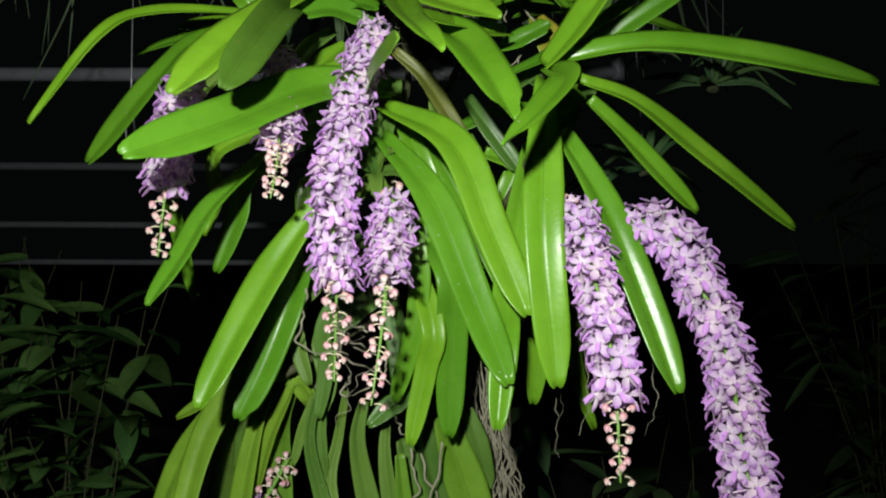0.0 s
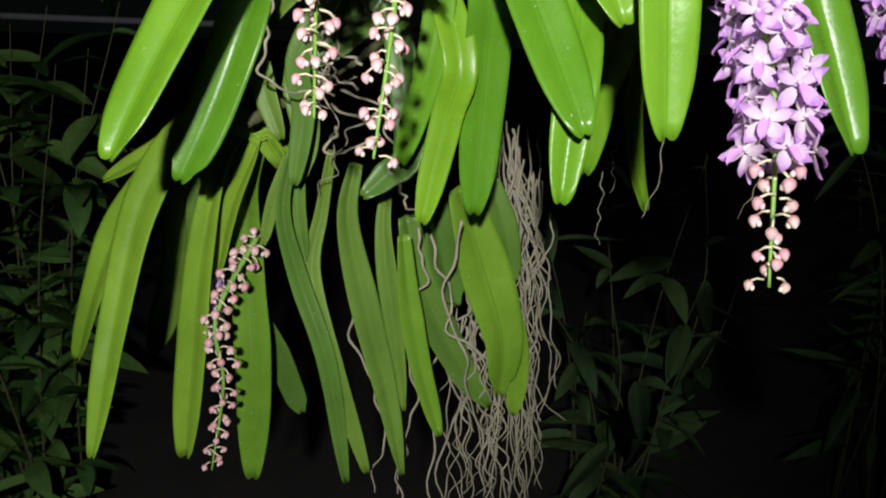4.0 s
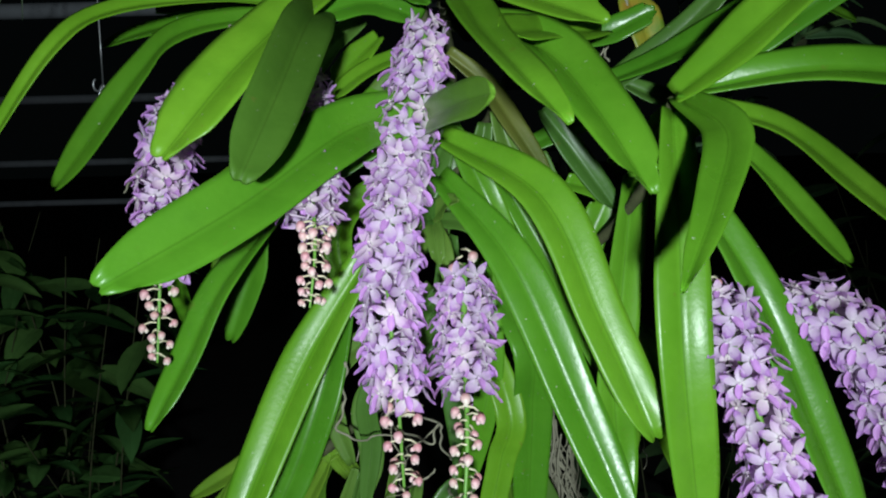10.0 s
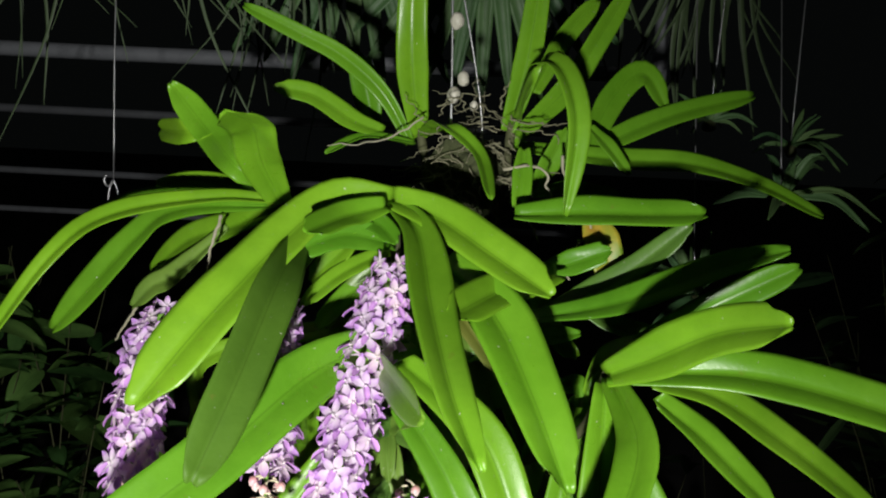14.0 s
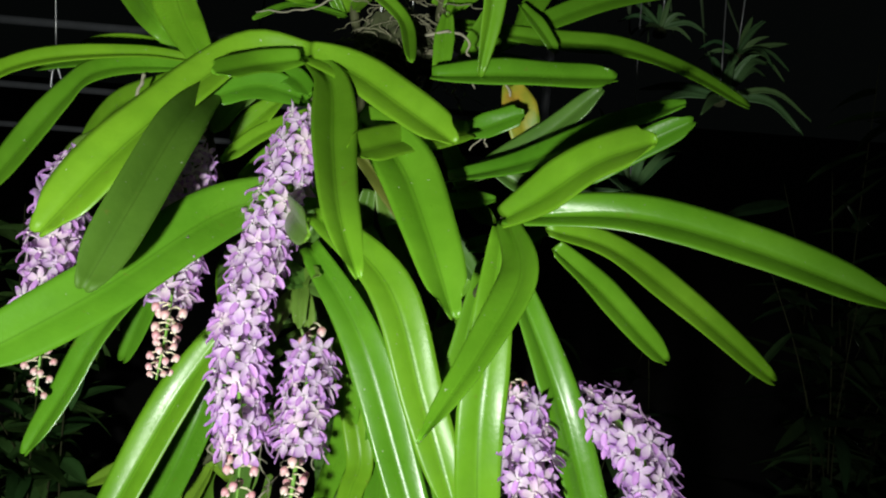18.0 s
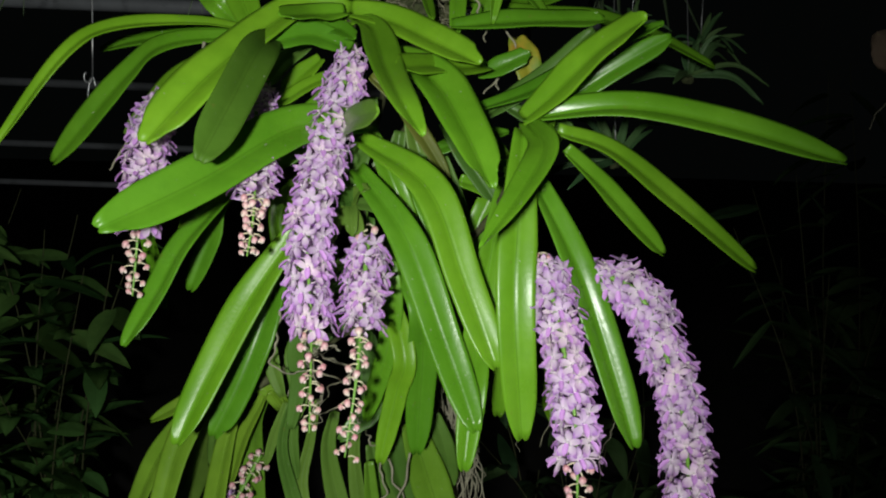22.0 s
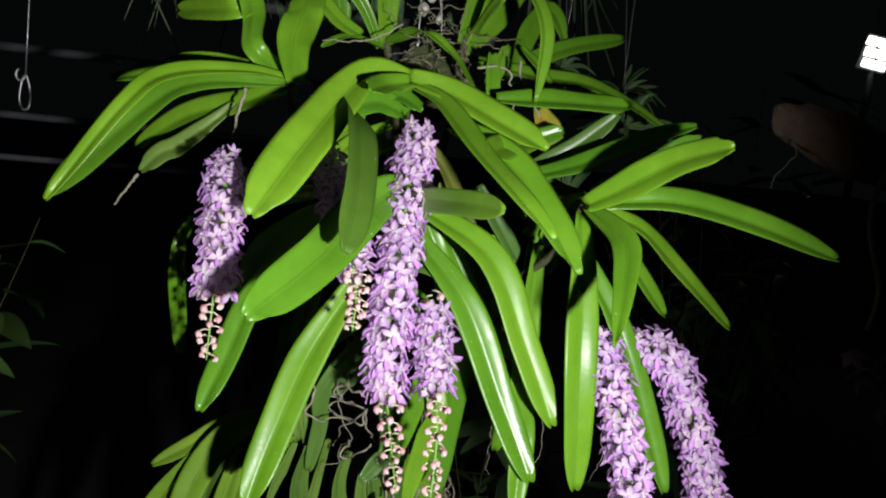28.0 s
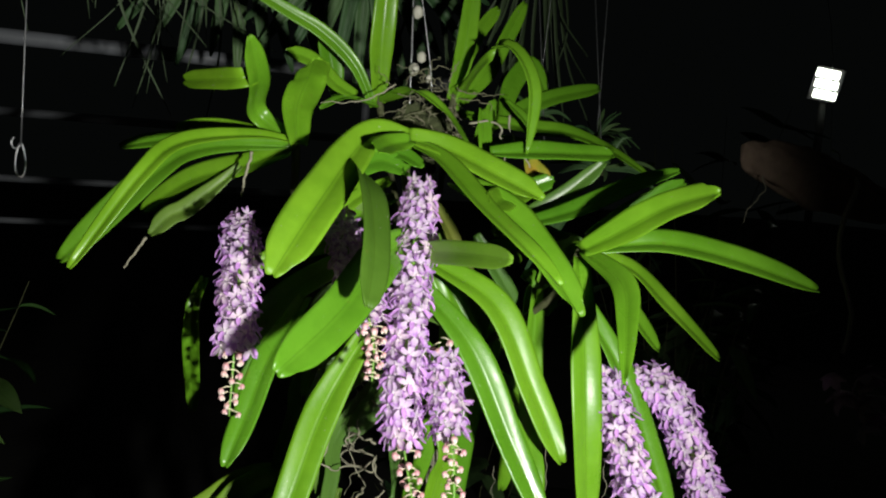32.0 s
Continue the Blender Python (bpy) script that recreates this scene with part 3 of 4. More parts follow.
leaf(upper_plant, 0.034, [(0.042, 1.090, 1.850), (0.106, 1.120, 1.915), (0.142, 1.140, 1.974), (0.181, 1.160, 2.042)], out=-60, taper=0.22)
leaf(upper_plant, 0.030, [(0.069, 1.150, 1.910), (0.105, 1.180, 1.979), (0.150, 1.200, 2.035)], out=-60, taper=0.22)
leaf(upper_plant, 0.040, [(0.133, 1.120, 1.830), (0.168, 1.160, 1.904), (0.211, 1.180, 1.942), (0.248, 1.190, 1.899)], out=-80, rise=15, taper=0.22)
leaf(upper_plant, 0.034, [(0.105, 1.120, 1.815), (0.173, 1.150, 1.856), (0.259, 1.180, 1.893), (0.371, 1.219, 1.923)], out=-85, rise=25, taper=0.22)
leaf(upper_plant, 0.030, [(0.066, 1.050, 1.797), (0.085, 1.060, 1.830), (0.104, 1.070, 1.868)], out=-60, taper=0.22)
leaf(upper_plant, 0.024, [(0.133, 1.100, 1.870), (0.154, 1.080, 1.847), (0.179, 1.070, 1.816)], out=-70, taper=0.22)
leaf(upper_plant, 0.044, [(0.035, 0.910, 1.779), (0.094, 0.900, 1.785), (0.151, 0.890, 1.788), (0.213, 0.891, 1.791)], out=-90, rise=48, taper=0.22)
leaf(upper_plant, 0.024, [(0.046, 0.980, 1.842), (0.044, 0.960, 1.810), (0.043, 0.950, 1.776)], out=-90, taper=0.22)
leaf(upper_plant, 0.030, [(0.070, 0.920, 1.727), (0.096, 0.910, 1.737), (0.129, 0.900, 1.753)], out=-90, rise=25, taper=0.22)
leaf(upper_plant, 0.020, [(0.060, 1.000, 1.793), (0.099, 1.000, 1.802), (0.155, 1.000, 1.798)], out=-90, rise=30, taper=0.22)
leaf(upper_plant, 0.042, [(0.119, 0.970, 1.777), (0.129, 0.950, 1.749), (0.141, 0.940, 1.713)], out=-90, taper=0.22, skin=leaf_yellow)
leaf(lower_plant, 0.046, [(-0.175, 1.000, 1.282), (-0.204, 0.985, 1.319), (-0.257, 0.970, 1.313), (-0.303, 0.960, 1.244), (-0.330, 0.935, 1.131), (-0.351, 0.900, 1.003)], out=-100, rise=20, taper=.62, skin=leaf_mid)
leaf(lower_plant, 0.032, [(-0.178, 1.020, 1.279), (-0.213, 1.000, 1.321), (-0.259, 1.000, 1.315), (-0.304, 0.995, 1.287), (-0.355, 0.996, 1.257)], out=-100, rise=50, taper=.35, skin=leaf_mid, neck=0.55)
leaf(lower_plant, 0.036, [(-0.294, 0.980, 1.282), (-0.340, 0.990, 1.215), (-0.378, 1.000, 1.133), (-0.412, 1.020, 1.049)], out=-110, rise=15, taper=.35, skin=leaf_mid)
leaf(lower_plant, 0.050, [(-0.249, 1.000, 1.302), (-0.292, 1.060, 1.232), (-0.337, 1.140, 1.113), (-0.391, 1.180, 0.985)], out=-75, rise=10, taper=.3)
leaf(lower_plant, 0.042, [(-0.173, 1.000, 1.280), (-0.200, 0.990, 1.315), (-0.238, 1.000, 1.272), (-0.263, 1.000, 1.178), (-0.280, 1.000, 1.060), (-0.296, 1.000, 0.942)], out=-100, rise=15, taper=.2, skin=leaf_mid, neck=0.55)
leaf(lower_plant, 0.050, [(-0.174, 1.020, 1.269), (-0.185, 1.000, 1.302), (-0.224, 1.050, 1.243), (-0.230, 1.060, 1.143), (-0.227, 1.050, 1.021), (-0.232, 1.040, 0.888)], out=-85, rise=15, taper=.25, skin=leaf_mid, neck=0.55)
leaf(lower_plant, 0.030, [(-0.175, 1.010, 1.279), (-0.203, 0.990, 1.321), (-0.237, 1.000, 1.299), (-0.269, 1.020, 1.243), (-0.286, 1.040, 1.171)], out=-115, rise=30, taper=.4, neck=0.55)
leaf(lower_plant, 0.030, [(-0.174, 1.010, 1.278), (-0.199, 1.000, 1.313), (-0.225, 1.010, 1.289), (-0.252, 1.030, 1.233), (-0.272, 1.050, 1.146)], out=-110, rise=30, taper=.4, neck=0.55)
leaf(lower_plant, 0.028, [(-0.172, 1.000, 1.278), (-0.189, 0.985, 1.310), (-0.205, 0.990, 1.285), (-0.234, 1.010, 1.225), (-0.258, 1.030, 1.145)], out=-100, rise=30, taper=.4, skin=leaf_mid, neck=0.55)
leaf(lower_plant, 0.018, [(-0.170, 0.990, 1.289), (-0.180, 0.990, 1.258), (-0.190, 0.995, 1.230), (-0.200, 1.000, 1.193)], out=-80, rise=10, taper=.5)
leaf(lower_plant, 0.034, [(-0.228, 1.090, 1.084), (-0.210, 1.110, 1.017), (-0.186, 1.127, 0.929)], out=-80, rise=15, taper=.2)
leaf(lower_plant, 0.026, [(-0.158, 0.950, 1.304), (-0.170, 0.955, 1.241), (-0.157, 0.960, 1.172), (-0.129, 0.950, 1.085), (-0.111, 0.950, 0.948)], out=-80, rise=10, taper=.5, neck=0.25)
leaf(lower_plant, 0.023, [(-0.153, 0.975, 1.302), (-0.159, 0.970, 1.250), (-0.152, 0.970, 1.186)], out=-90, rise=10, taper=.6, neck=0.25)
leaf(lower_plant, 0.024, [(-0.126, 0.980, 1.298), (-0.137, 0.980, 1.235), (-0.146, 0.970, 1.176), (-0.125, 0.955, 1.090), (-0.089, 0.950, 0.960)], out=-85, rise=10, taper=.35, neck=0.25)
leaf(lower_plant, 0.039, [(-0.102, 0.960, 1.290), (-0.110, 0.960, 1.234), (-0.093, 0.960, 1.145), (-0.069, 0.955, 1.047), (-0.052, 0.950, 0.958)], out=-75, rise=15, taper=.75, neck=0.25)
leaf(lower_plant, 0.028, [(-0.071, 0.975, 1.271), (-0.075, 0.970, 1.218), (-0.063, 0.965, 1.122), (-0.051, 0.960, 1.029)], out=-95, rise=10, taper=.75, neck=0.25)
leaf(lower_plant, 0.028, [(-0.056, 0.950, 1.224), (-0.049, 0.950, 1.157), (-0.036, 0.948, 1.087), (-0.014, 0.946, 1.008)], out=-70, rise=10, taper=.4, skin=leaf_mid)
leaf(lower_plant, 0.046, [(-0.055, 1.000, 1.230), (-0.034, 1.000, 1.145), (0.007, 1.020, 1.054), (0.046, 1.030, 0.997)], out=-70, rise=10, taper=.5)
leaf(lower_plant, 0.044, [(-0.029, 0.985, 1.255), (-0.019, 0.990, 1.192), (0.001, 1.000, 1.131)], out=-60, rise=20, taper=.5)
leaf(lower_plant, 0.064, [(-0.002, 1.000, 1.262), (0.025, 1.000, 1.182), (0.052, 1.000, 1.094), (0.052, 1.010, 1.021)], out=-80, rise=15, taper=.6, skin=leaf_mid)
leaf(lower_plant, 0.030, [(0.060, 1.040, 1.139), (0.077, 1.050, 1.049), (0.075, 1.050, 0.976)], out=-95, rise=10, taper=.3, skin=leaf_mid)
leaf(lower_plant, 0.036, [(0.031, 1.020, 1.265), (0.046, 1.020, 1.219), (0.064, 1.030, 1.150)], out=-75, rise=10, taper=.4)
# the shade over this front leaf is put into its darker colour
leaf(center_plant, 0.042, [(-0.164, 0.860, 1.753), (-0.162, 0.770, 1.730), (-0.171, 0.690, 1.676), (-0.187, 0.640, 1.623)], out=-72, rise=8, taper=0.1, skin=leaf_shaded)
leaf(center_plant, 0.030, [(-0.021, 0.920, 1.623), (0.025, 0.900, 1.537), (0.095, 0.890, 1.396)], out=-95, rise=25, taper=0.3)
leaf(right_plant, 0.032, [(0.154, 0.860, 1.673), (0.131, 0.880, 1.650), (0.117, 0.890, 1.601)], out=-90, rise=40, taper=0.22)
leaf(center_plant, 0.026, [(-0.005, 0.950, 1.622), (0.056, 0.940, 1.649), (0.111, 0.930, 1.661)], out=-90, rise=40, taper=0.2)
leaf(center_plant, 0.032, [(-0.060, 0.920, 1.660), (-0.028, 0.900, 1.592), (-0.011, 0.900, 1.543), (-0.014, 0.900, 1.484)], out=-90, rise=20, taper=0.22)
leaf(center_plant, 0.036, [(-0.064, 0.930, 1.795), (-0.103, 0.900, 1.774), (-0.159, 0.870, 1.752)], out=-90, rise=40, taper=0.22)
leaf(center_plant, 0.030, [(-0.124, 0.970, 1.744), (-0.150, 0.950, 1.717), (-0.168, 0.940, 1.698)], out=-90, rise=30, taper=0.22)
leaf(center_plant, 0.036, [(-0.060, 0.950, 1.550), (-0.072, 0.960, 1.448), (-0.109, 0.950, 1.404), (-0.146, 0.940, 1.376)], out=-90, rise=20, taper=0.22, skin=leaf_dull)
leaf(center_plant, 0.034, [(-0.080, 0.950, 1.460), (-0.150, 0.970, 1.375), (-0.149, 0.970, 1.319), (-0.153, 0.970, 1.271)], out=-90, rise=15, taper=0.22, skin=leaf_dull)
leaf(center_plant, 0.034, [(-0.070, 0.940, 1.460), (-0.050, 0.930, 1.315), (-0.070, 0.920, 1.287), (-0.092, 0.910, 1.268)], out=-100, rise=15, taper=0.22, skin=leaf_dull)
leaf(right_plant, 0.034, [(0.121, 0.860, 1.643), (0.146, 0.850, 1.656), (0.104, 0.840, 1.625)], out=-80, rise=30, taper=0.22)
leaf(center_plant, 0.030, [(0.048, 0.950, 1.722), (0.088, 0.950, 1.652), (0.113, 0.950, 1.629)], out=-80, rise=40, taper=0.2)
leaf(right_plant, 0.034, [(0.050, 0.920, 1.600), (0.088, 0.930, 1.585), (0.074, 0.930, 1.537), (0.065, 0.930, 1.475)], out=-90, rise=20, taper=0.2)
leaf(right_plant, 0.030, [(0.080, 0.880, 1.620), (0.107, 0.900, 1.613), (0.108, 0.900, 1.555), (0.107, 0.900, 1.484)], out=-90, rise=20, taper=0.2)
leaf(center_plant, 0.042, [(0.073, 0.870, 1.731), (0.023, 0.820, 1.726), (-0.025, 0.747, 1.717)], out=-90, rise=35, taper=.1)
leaf(center_plant, 0.034, [(-0.082, 0.900, 1.749), (-0.124, 0.870, 1.760), (-0.167, 0.840, 1.745)], out=-90, rise=15, taper=.2)
leaf(center_plant, 0.028, [(-0.060, 0.910, 1.720), (-0.025, 0.915, 1.691), (0.003, 0.930, 1.653), (0.040, 0.940, 1.598)], out=-90, rise=30, taper=.5, skin=leaf_olive)
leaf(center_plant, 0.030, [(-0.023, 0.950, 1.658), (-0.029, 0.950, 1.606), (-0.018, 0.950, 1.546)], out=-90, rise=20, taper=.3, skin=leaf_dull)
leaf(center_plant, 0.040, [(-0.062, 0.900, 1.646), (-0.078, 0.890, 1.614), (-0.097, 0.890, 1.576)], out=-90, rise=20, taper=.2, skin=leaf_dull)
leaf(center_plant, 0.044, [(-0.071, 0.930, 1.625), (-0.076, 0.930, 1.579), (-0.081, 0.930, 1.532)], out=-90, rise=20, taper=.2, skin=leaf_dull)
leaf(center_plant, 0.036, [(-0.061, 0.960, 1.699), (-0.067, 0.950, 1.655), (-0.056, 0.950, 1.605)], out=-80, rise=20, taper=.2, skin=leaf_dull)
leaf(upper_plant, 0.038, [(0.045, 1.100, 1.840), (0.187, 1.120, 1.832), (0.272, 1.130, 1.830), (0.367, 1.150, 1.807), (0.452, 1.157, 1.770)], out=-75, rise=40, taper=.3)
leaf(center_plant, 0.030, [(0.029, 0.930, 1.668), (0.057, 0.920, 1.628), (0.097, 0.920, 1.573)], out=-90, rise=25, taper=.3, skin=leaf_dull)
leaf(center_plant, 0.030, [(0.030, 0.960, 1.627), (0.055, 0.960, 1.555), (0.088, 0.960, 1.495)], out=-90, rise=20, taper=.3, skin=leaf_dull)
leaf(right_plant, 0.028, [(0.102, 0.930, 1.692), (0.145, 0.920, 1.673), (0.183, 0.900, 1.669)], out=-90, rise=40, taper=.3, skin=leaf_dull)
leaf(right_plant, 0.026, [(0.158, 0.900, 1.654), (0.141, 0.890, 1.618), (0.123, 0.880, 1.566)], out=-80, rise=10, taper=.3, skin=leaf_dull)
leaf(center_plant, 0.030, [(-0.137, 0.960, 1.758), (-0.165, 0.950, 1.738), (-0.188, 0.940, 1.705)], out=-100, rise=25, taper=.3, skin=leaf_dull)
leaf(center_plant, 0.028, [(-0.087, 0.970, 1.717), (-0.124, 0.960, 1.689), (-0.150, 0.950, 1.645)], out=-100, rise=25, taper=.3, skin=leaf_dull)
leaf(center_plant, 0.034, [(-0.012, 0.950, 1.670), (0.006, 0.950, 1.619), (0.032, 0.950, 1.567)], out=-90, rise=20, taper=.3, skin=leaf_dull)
# young shoot and a pale leaf in the gaps
leaf(right_plant, 0.032, [(0.066, 0.950, 1.669), (0.107, 0.930, 1.697), (0.155, 0.910, 1.734), (0.200, 0.890, 1.782)], out=-100, rise=35, taper=.3, skin=leaf_dull)
leaf(center_plant, 0.020, [(-0.077, 0.871, 1.573), (-0.095, 0.846, 1.580), (-0.111, 0.831, 1.574)], out=-90, rise=25, taper=.5, skin=leaf_dull)
leaf(center_plant, 0.020, [(-0.077, 0.871, 1.573), (-0.084, 0.846, 1.593), (-0.089, 0.831, 1.597)], out=-90, rise=25, taper=.5, skin=leaf_dull)
leaf(center_plant, 0.020, [(-0.077, 0.871, 1.573), (-0.065, 0.846, 1.590), (-0.054, 0.831, 1.593)], out=-90, rise=25, taper=.5, skin=leaf_dull)
leaf(center_plant, 0.020, [(-0.077, 0.871, 1.573), (-0.052, 0.846, 1.573), (-0.032, 0.831, 1.561)], out=-90, rise=25, taper=.5, skin=leaf_dull)
leaf(center_plant, 0.020, [(-0.077, 0.871, 1.573), (-0.068, 0.846, 1.546), (-0.060, 0.831, 1.511)], out=-90, rise=25, taper=.5, skin=leaf_dull)
leaf(center_plant, 0.020, [(-0.077, 0.871, 1.573), (-0.091, 0.846, 1.551), (-0.102, 0.831, 1.521)], out=-90, rise=25, taper=.5, skin=leaf_dull)
leaf(center_plant, 0.020, [(-0.077, 0.871, 1.573), (-0.075, 0.846, 1.561), (-0.072, 0.831, 1.538)], out=-90, rise=25, taper=.5, skin=leaf_dull)

flower_spike(center_plant, [(-0.078, 0.852, 1.734), (-0.108, 0.764, 1.578), (-0.111, 0.760, 1.519), (-0.107, 0.755, 1.450), (-0.101, 0.697, 1.365)], 0, .77, 1.09)
flower_spike(center_plant, [(-0.053, 0.800, 1.545), (-0.055, 0.770, 1.493), (-0.057, 0.720, 1.423), (-0.066, 0.689, 1.344)], .04, .46, 1.04)
flower_spike(left_plant, [(-0.287, 0.855, 1.681), (-0.288, 0.810, 1.621), (-0.295, 0.779, 1.478)], 0, .68, 1.04)
flower_spike(center_plant, [(-0.182, 0.860, 1.700), (-0.164, 0.760, 1.615), (-0.158, 0.720, 1.572), (-0.161, 0.704, 1.535)], 0, .72, .98, 0.6)
flower_spike(right_plant, [(0.126, 0.742, 1.535), (0.140, 0.700, 1.462), (0.151, 0.665, 1.384), (0.151, 0.637, 1.290)], .02, .71, 1.04)
flower_spike(right_plant, [(0.178, 0.762, 1.520), (0.224, 0.735, 1.500), (0.256, 0.715, 1.426), (0.265, 0.690, 1.373), (0.258, 0.645, 1.315), (0.264, 0.601, 1.215)], 0, .97, 1.09)
flower_spike(lower_plant, [(-0.215, 1.044, 1.191), (-0.249, 0.990, 1.118), (-0.243, 0.980, 1.046), (-0.258, 0.970, 0.947)], .5, .4, 1.15)
flower_spike(lower_plant, [(-0.264, 1.040, 1.155), (-0.266, 1.030, 1.123), (-0.270, 1.020, 1.068)], 0, .9, .6)
# end of leaves

# ---------------------------------------------------------------- stems and roots
def orchid_stem(plant, points, radius):
    """A stout stem with ringed old leaf bases."""
    line = curve_points(points, 40)
    bm = tube(bmesh.new(), line, lambda s: radius * (1 + 0.07 * (1 if int(s * 20) % 2 else -1)) * (1 - 0.3 * s), 9)
    return part("stem", bm, stem_skin, plant, "brown stem ringed with old leaf bases")


orchid_stem(center_plant, [(-0.083, 0.91, 1.785), (-0.07, 0.915, 1.62), (-0.06, 0.94, 1.42), (-0.04, 1.0, 1.28)], 0.0055)
orchid_stem(right_plant, [(0.106, 0.775, 1.668), (0.10, 0.83, 1.60), (0.06, 0.93, 1.52), (-0.05, 0.95, 1.44)], 0.0055)
orchid_stem(left_plant, [(-0.21, 0.985, 1.772), (-0.20, 1.0, 1.66), (-0.14, 0.99, 1.55), (-0.07, 0.95, 1.47)], 0.0055)
orchid_stem(top_plant, [(-0.07, 1.12, 1.86), (-0.055, 1.115, 1.78), (-0.05, 1.05, 1.70), (-0.07, 0.93, 1.62)], 0.0055)
orchid_stem(upper_plant, [(0.04, 1.083, 1.875), (0.03, 1.08, 1.77), (0.0, 1.02, 1.69), (-0.06, 0.94, 1.60)], 0.0055)
orchid_stem(lower_plant, [(-0.20, 0.95, 1.325), (-0.14, 0.985, 1.36), (-0.08, 0.97, 1.40), (-0.062, 0.945, 1.44)], 0.0055)

root_rnd = random.Random(7)


def root(plant, points, radius=0.0022, wiggle=0.006, label=""):
    """A thin aerial root that wanders along its line."""
    line = curve_points(points, 36)
    wiggle = min(wiggle, 0.06 * sum((a - b).length for a, b in zip(line, line[1:])))
    ph = [root_rnd.uniform(0, 6.28) for _ in range(6)]
    out = []
    for k, p in enumerate(line):
        s = k / 35
        f = min(1, 6 * s) * wiggle
        out.append(p + Vector((f * (0.8 * math.sin(7 * s + ph[0]) + 0.55 * math.sin(19 * s + ph[1]) + 0.30 * math.sin(37 * s + ph[4])),
                               f * (math.sin(8 * s + ph[2]) + 0.6 * math.sin(17 * s + ph[3])), 0.3 * f * math.sin(23 * s + ph[5]))))
    bm = tube(bmesh.new(), out, lambda s: radius * (1 - 0.45 * s) * (1 + 0.12 * math.sin(40 * s + ph[0])), 6)
    return part("aerial_root", bm, root_skin, plant, label)


def root_bundle(plant, top, bottom, spread, count, radius=0.0013):
    for _ in range(count):
        a = Vector(top) + Vector((root_rnd.gauss(0, spread), root_rnd.gauss(0, spread), root_rnd.uniform(-0.03, 0.05)))
        b = Vector(bottom) + Vector((root_rnd.gauss(0, spread * 1.3), root_rnd.gauss(0, spread), root_rnd.uniform(-0.12, 0.22)))
        m = a.lerp(b, 0.5) + Vector((root_rnd.gauss(0, spread * 0.6), root_rnd.gauss(0, spread * 0.6), 0))
        root(plant, [a, m, b], radius * root_rnd.uniform(0.7, 1.3), root_rnd.uniform(0.006, 0.012))

root_bundle(lower_plant, (0.070, 1.120, 1.262), (0.100, 1.120, 0.826), 0.014, 34, 0.0014)
root_bundle(lower_plant, (0.007, 1.050, 1.088), (0.026, 1.050, 0.818), 0.016, 20)
root_bundle(lower_plant, (0.046, 1.060, 1.035), (0.063, 1.060, 0.793), 0.010, 8)
root(lower_plant, [(-0.106, 1.000, 1.147), (-0.103, 1.000, 1.077), (-0.078, 1.000, 0.984), (-0.082, 1.000, 0.903)], 0.0016, 0.006)
root(lower_plant, [(-0.090, 0.980, 1.116), (-0.070, 0.980, 1.003), (-0.052, 0.980, 0.892)], 0.0016, 0.006)
root(lower_plant, [(-0.052, 1.000, 1.137), (-0.046, 1.000, 1.016), (-0.052, 1.000, 0.903)], 0.0016, 0.006)
root(lower_plant, [(-0.041, 0.960, 1.228), (-0.039, 0.960, 1.167), (-0.049, 0.960, 1.146), (-0.043, 0.970, 1.084)], 0.0016, 0.006)
root(lower_plant, [(-0.030, 0.970, 1.222), (-0.011, 0.970, 1.164), (-0.013, 0.970, 1.121), (0.025, 0.970, 1.092), (0.045, 0.980, 1.028)], 0.0016, 0.006)
root(lower_plant, [(-0.001, 0.930, 1.244), (-0.008, 0.950, 1.164), (0.004, 0.960, 1.111), (0.017, 0.980, 1.027), (0.046, 0.990, 0.911)], 0.0016, 0.006)
root(lower_plant, [(-0.164, 0.900, 1.437), (-0.170, 0.890, 1.398), (-0.158, 0.890, 1.365), (-0.120, 0.900, 1.358)], 0.0016, 0.006)
root(lower_plant, [(-0.112, 0.900, 1.332), (-0.120, 0.900, 1.314), (-0.106, 0.900, 1.309), (-0.083, 0.900, 1.324)], 0.0016, 0.006)
root(lower_plant, [(-0.069, 0.920, 1.296), (-0.054, 0.930, 1.262), (-0.035, 0.940, 1.247)], 0.0016, 0.006)
root(lower_plant, [(0.066, 0.850, 1.274), (0.072, 0.860, 1.247), (0.061, 0.880, 1.210), (0.059, 0.880, 1.185)], 0.0008, 0.001)
root(lower_plant, [(0.167, 1.050, 1.311), (0.165, 1.050, 1.281), (0.165, 1.050, 1.250)], 0.0007, 0.003)
root(lower_plant, [(0.166, 1.100, 1.262), (0.166, 1.100, 1.223), (0.169, 1.100, 1.175)], 0.0007, 0.003)
root(center_plant, [(0.178, 0.950, 1.384), (0.183, 0.950, 1.340), (0.183, 0.950, 1.291), (0.171, 0.950, 1.246)], 0.0007, 0.003)
root(center_plant, [(0.251, 0.900, 1.350), (0.255, 0.900, 1.309), (0.245, 0.900, 1.261)], 0.0007, 0.003)
root_bundle(center_plant, (-0.119, 0.950, 1.380), (-0.131, 0.950, 1.310), 0.022, 12, 0.0013)
root(center_plant, [(-0.117, 0.980, 1.355), (-0.085, 0.980, 1.339), (-0.059, 0.980, 1.297), (-0.042, 0.980, 1.288)], 0.0016, 0.006)
root(center_plant, [(-0.126, 0.970, 1.343), (-0.094, 0.970, 1.326), (-0.079, 0.970, 1.342), (-0.123, 0.970, 1.294)], 0.0016, 0.006)
root(center_plant, [(-0.135, 0.970, 1.367), (-0.157, 0.970, 1.351), (-0.168, 0.970, 1.359)], 0.0016, 0.006)
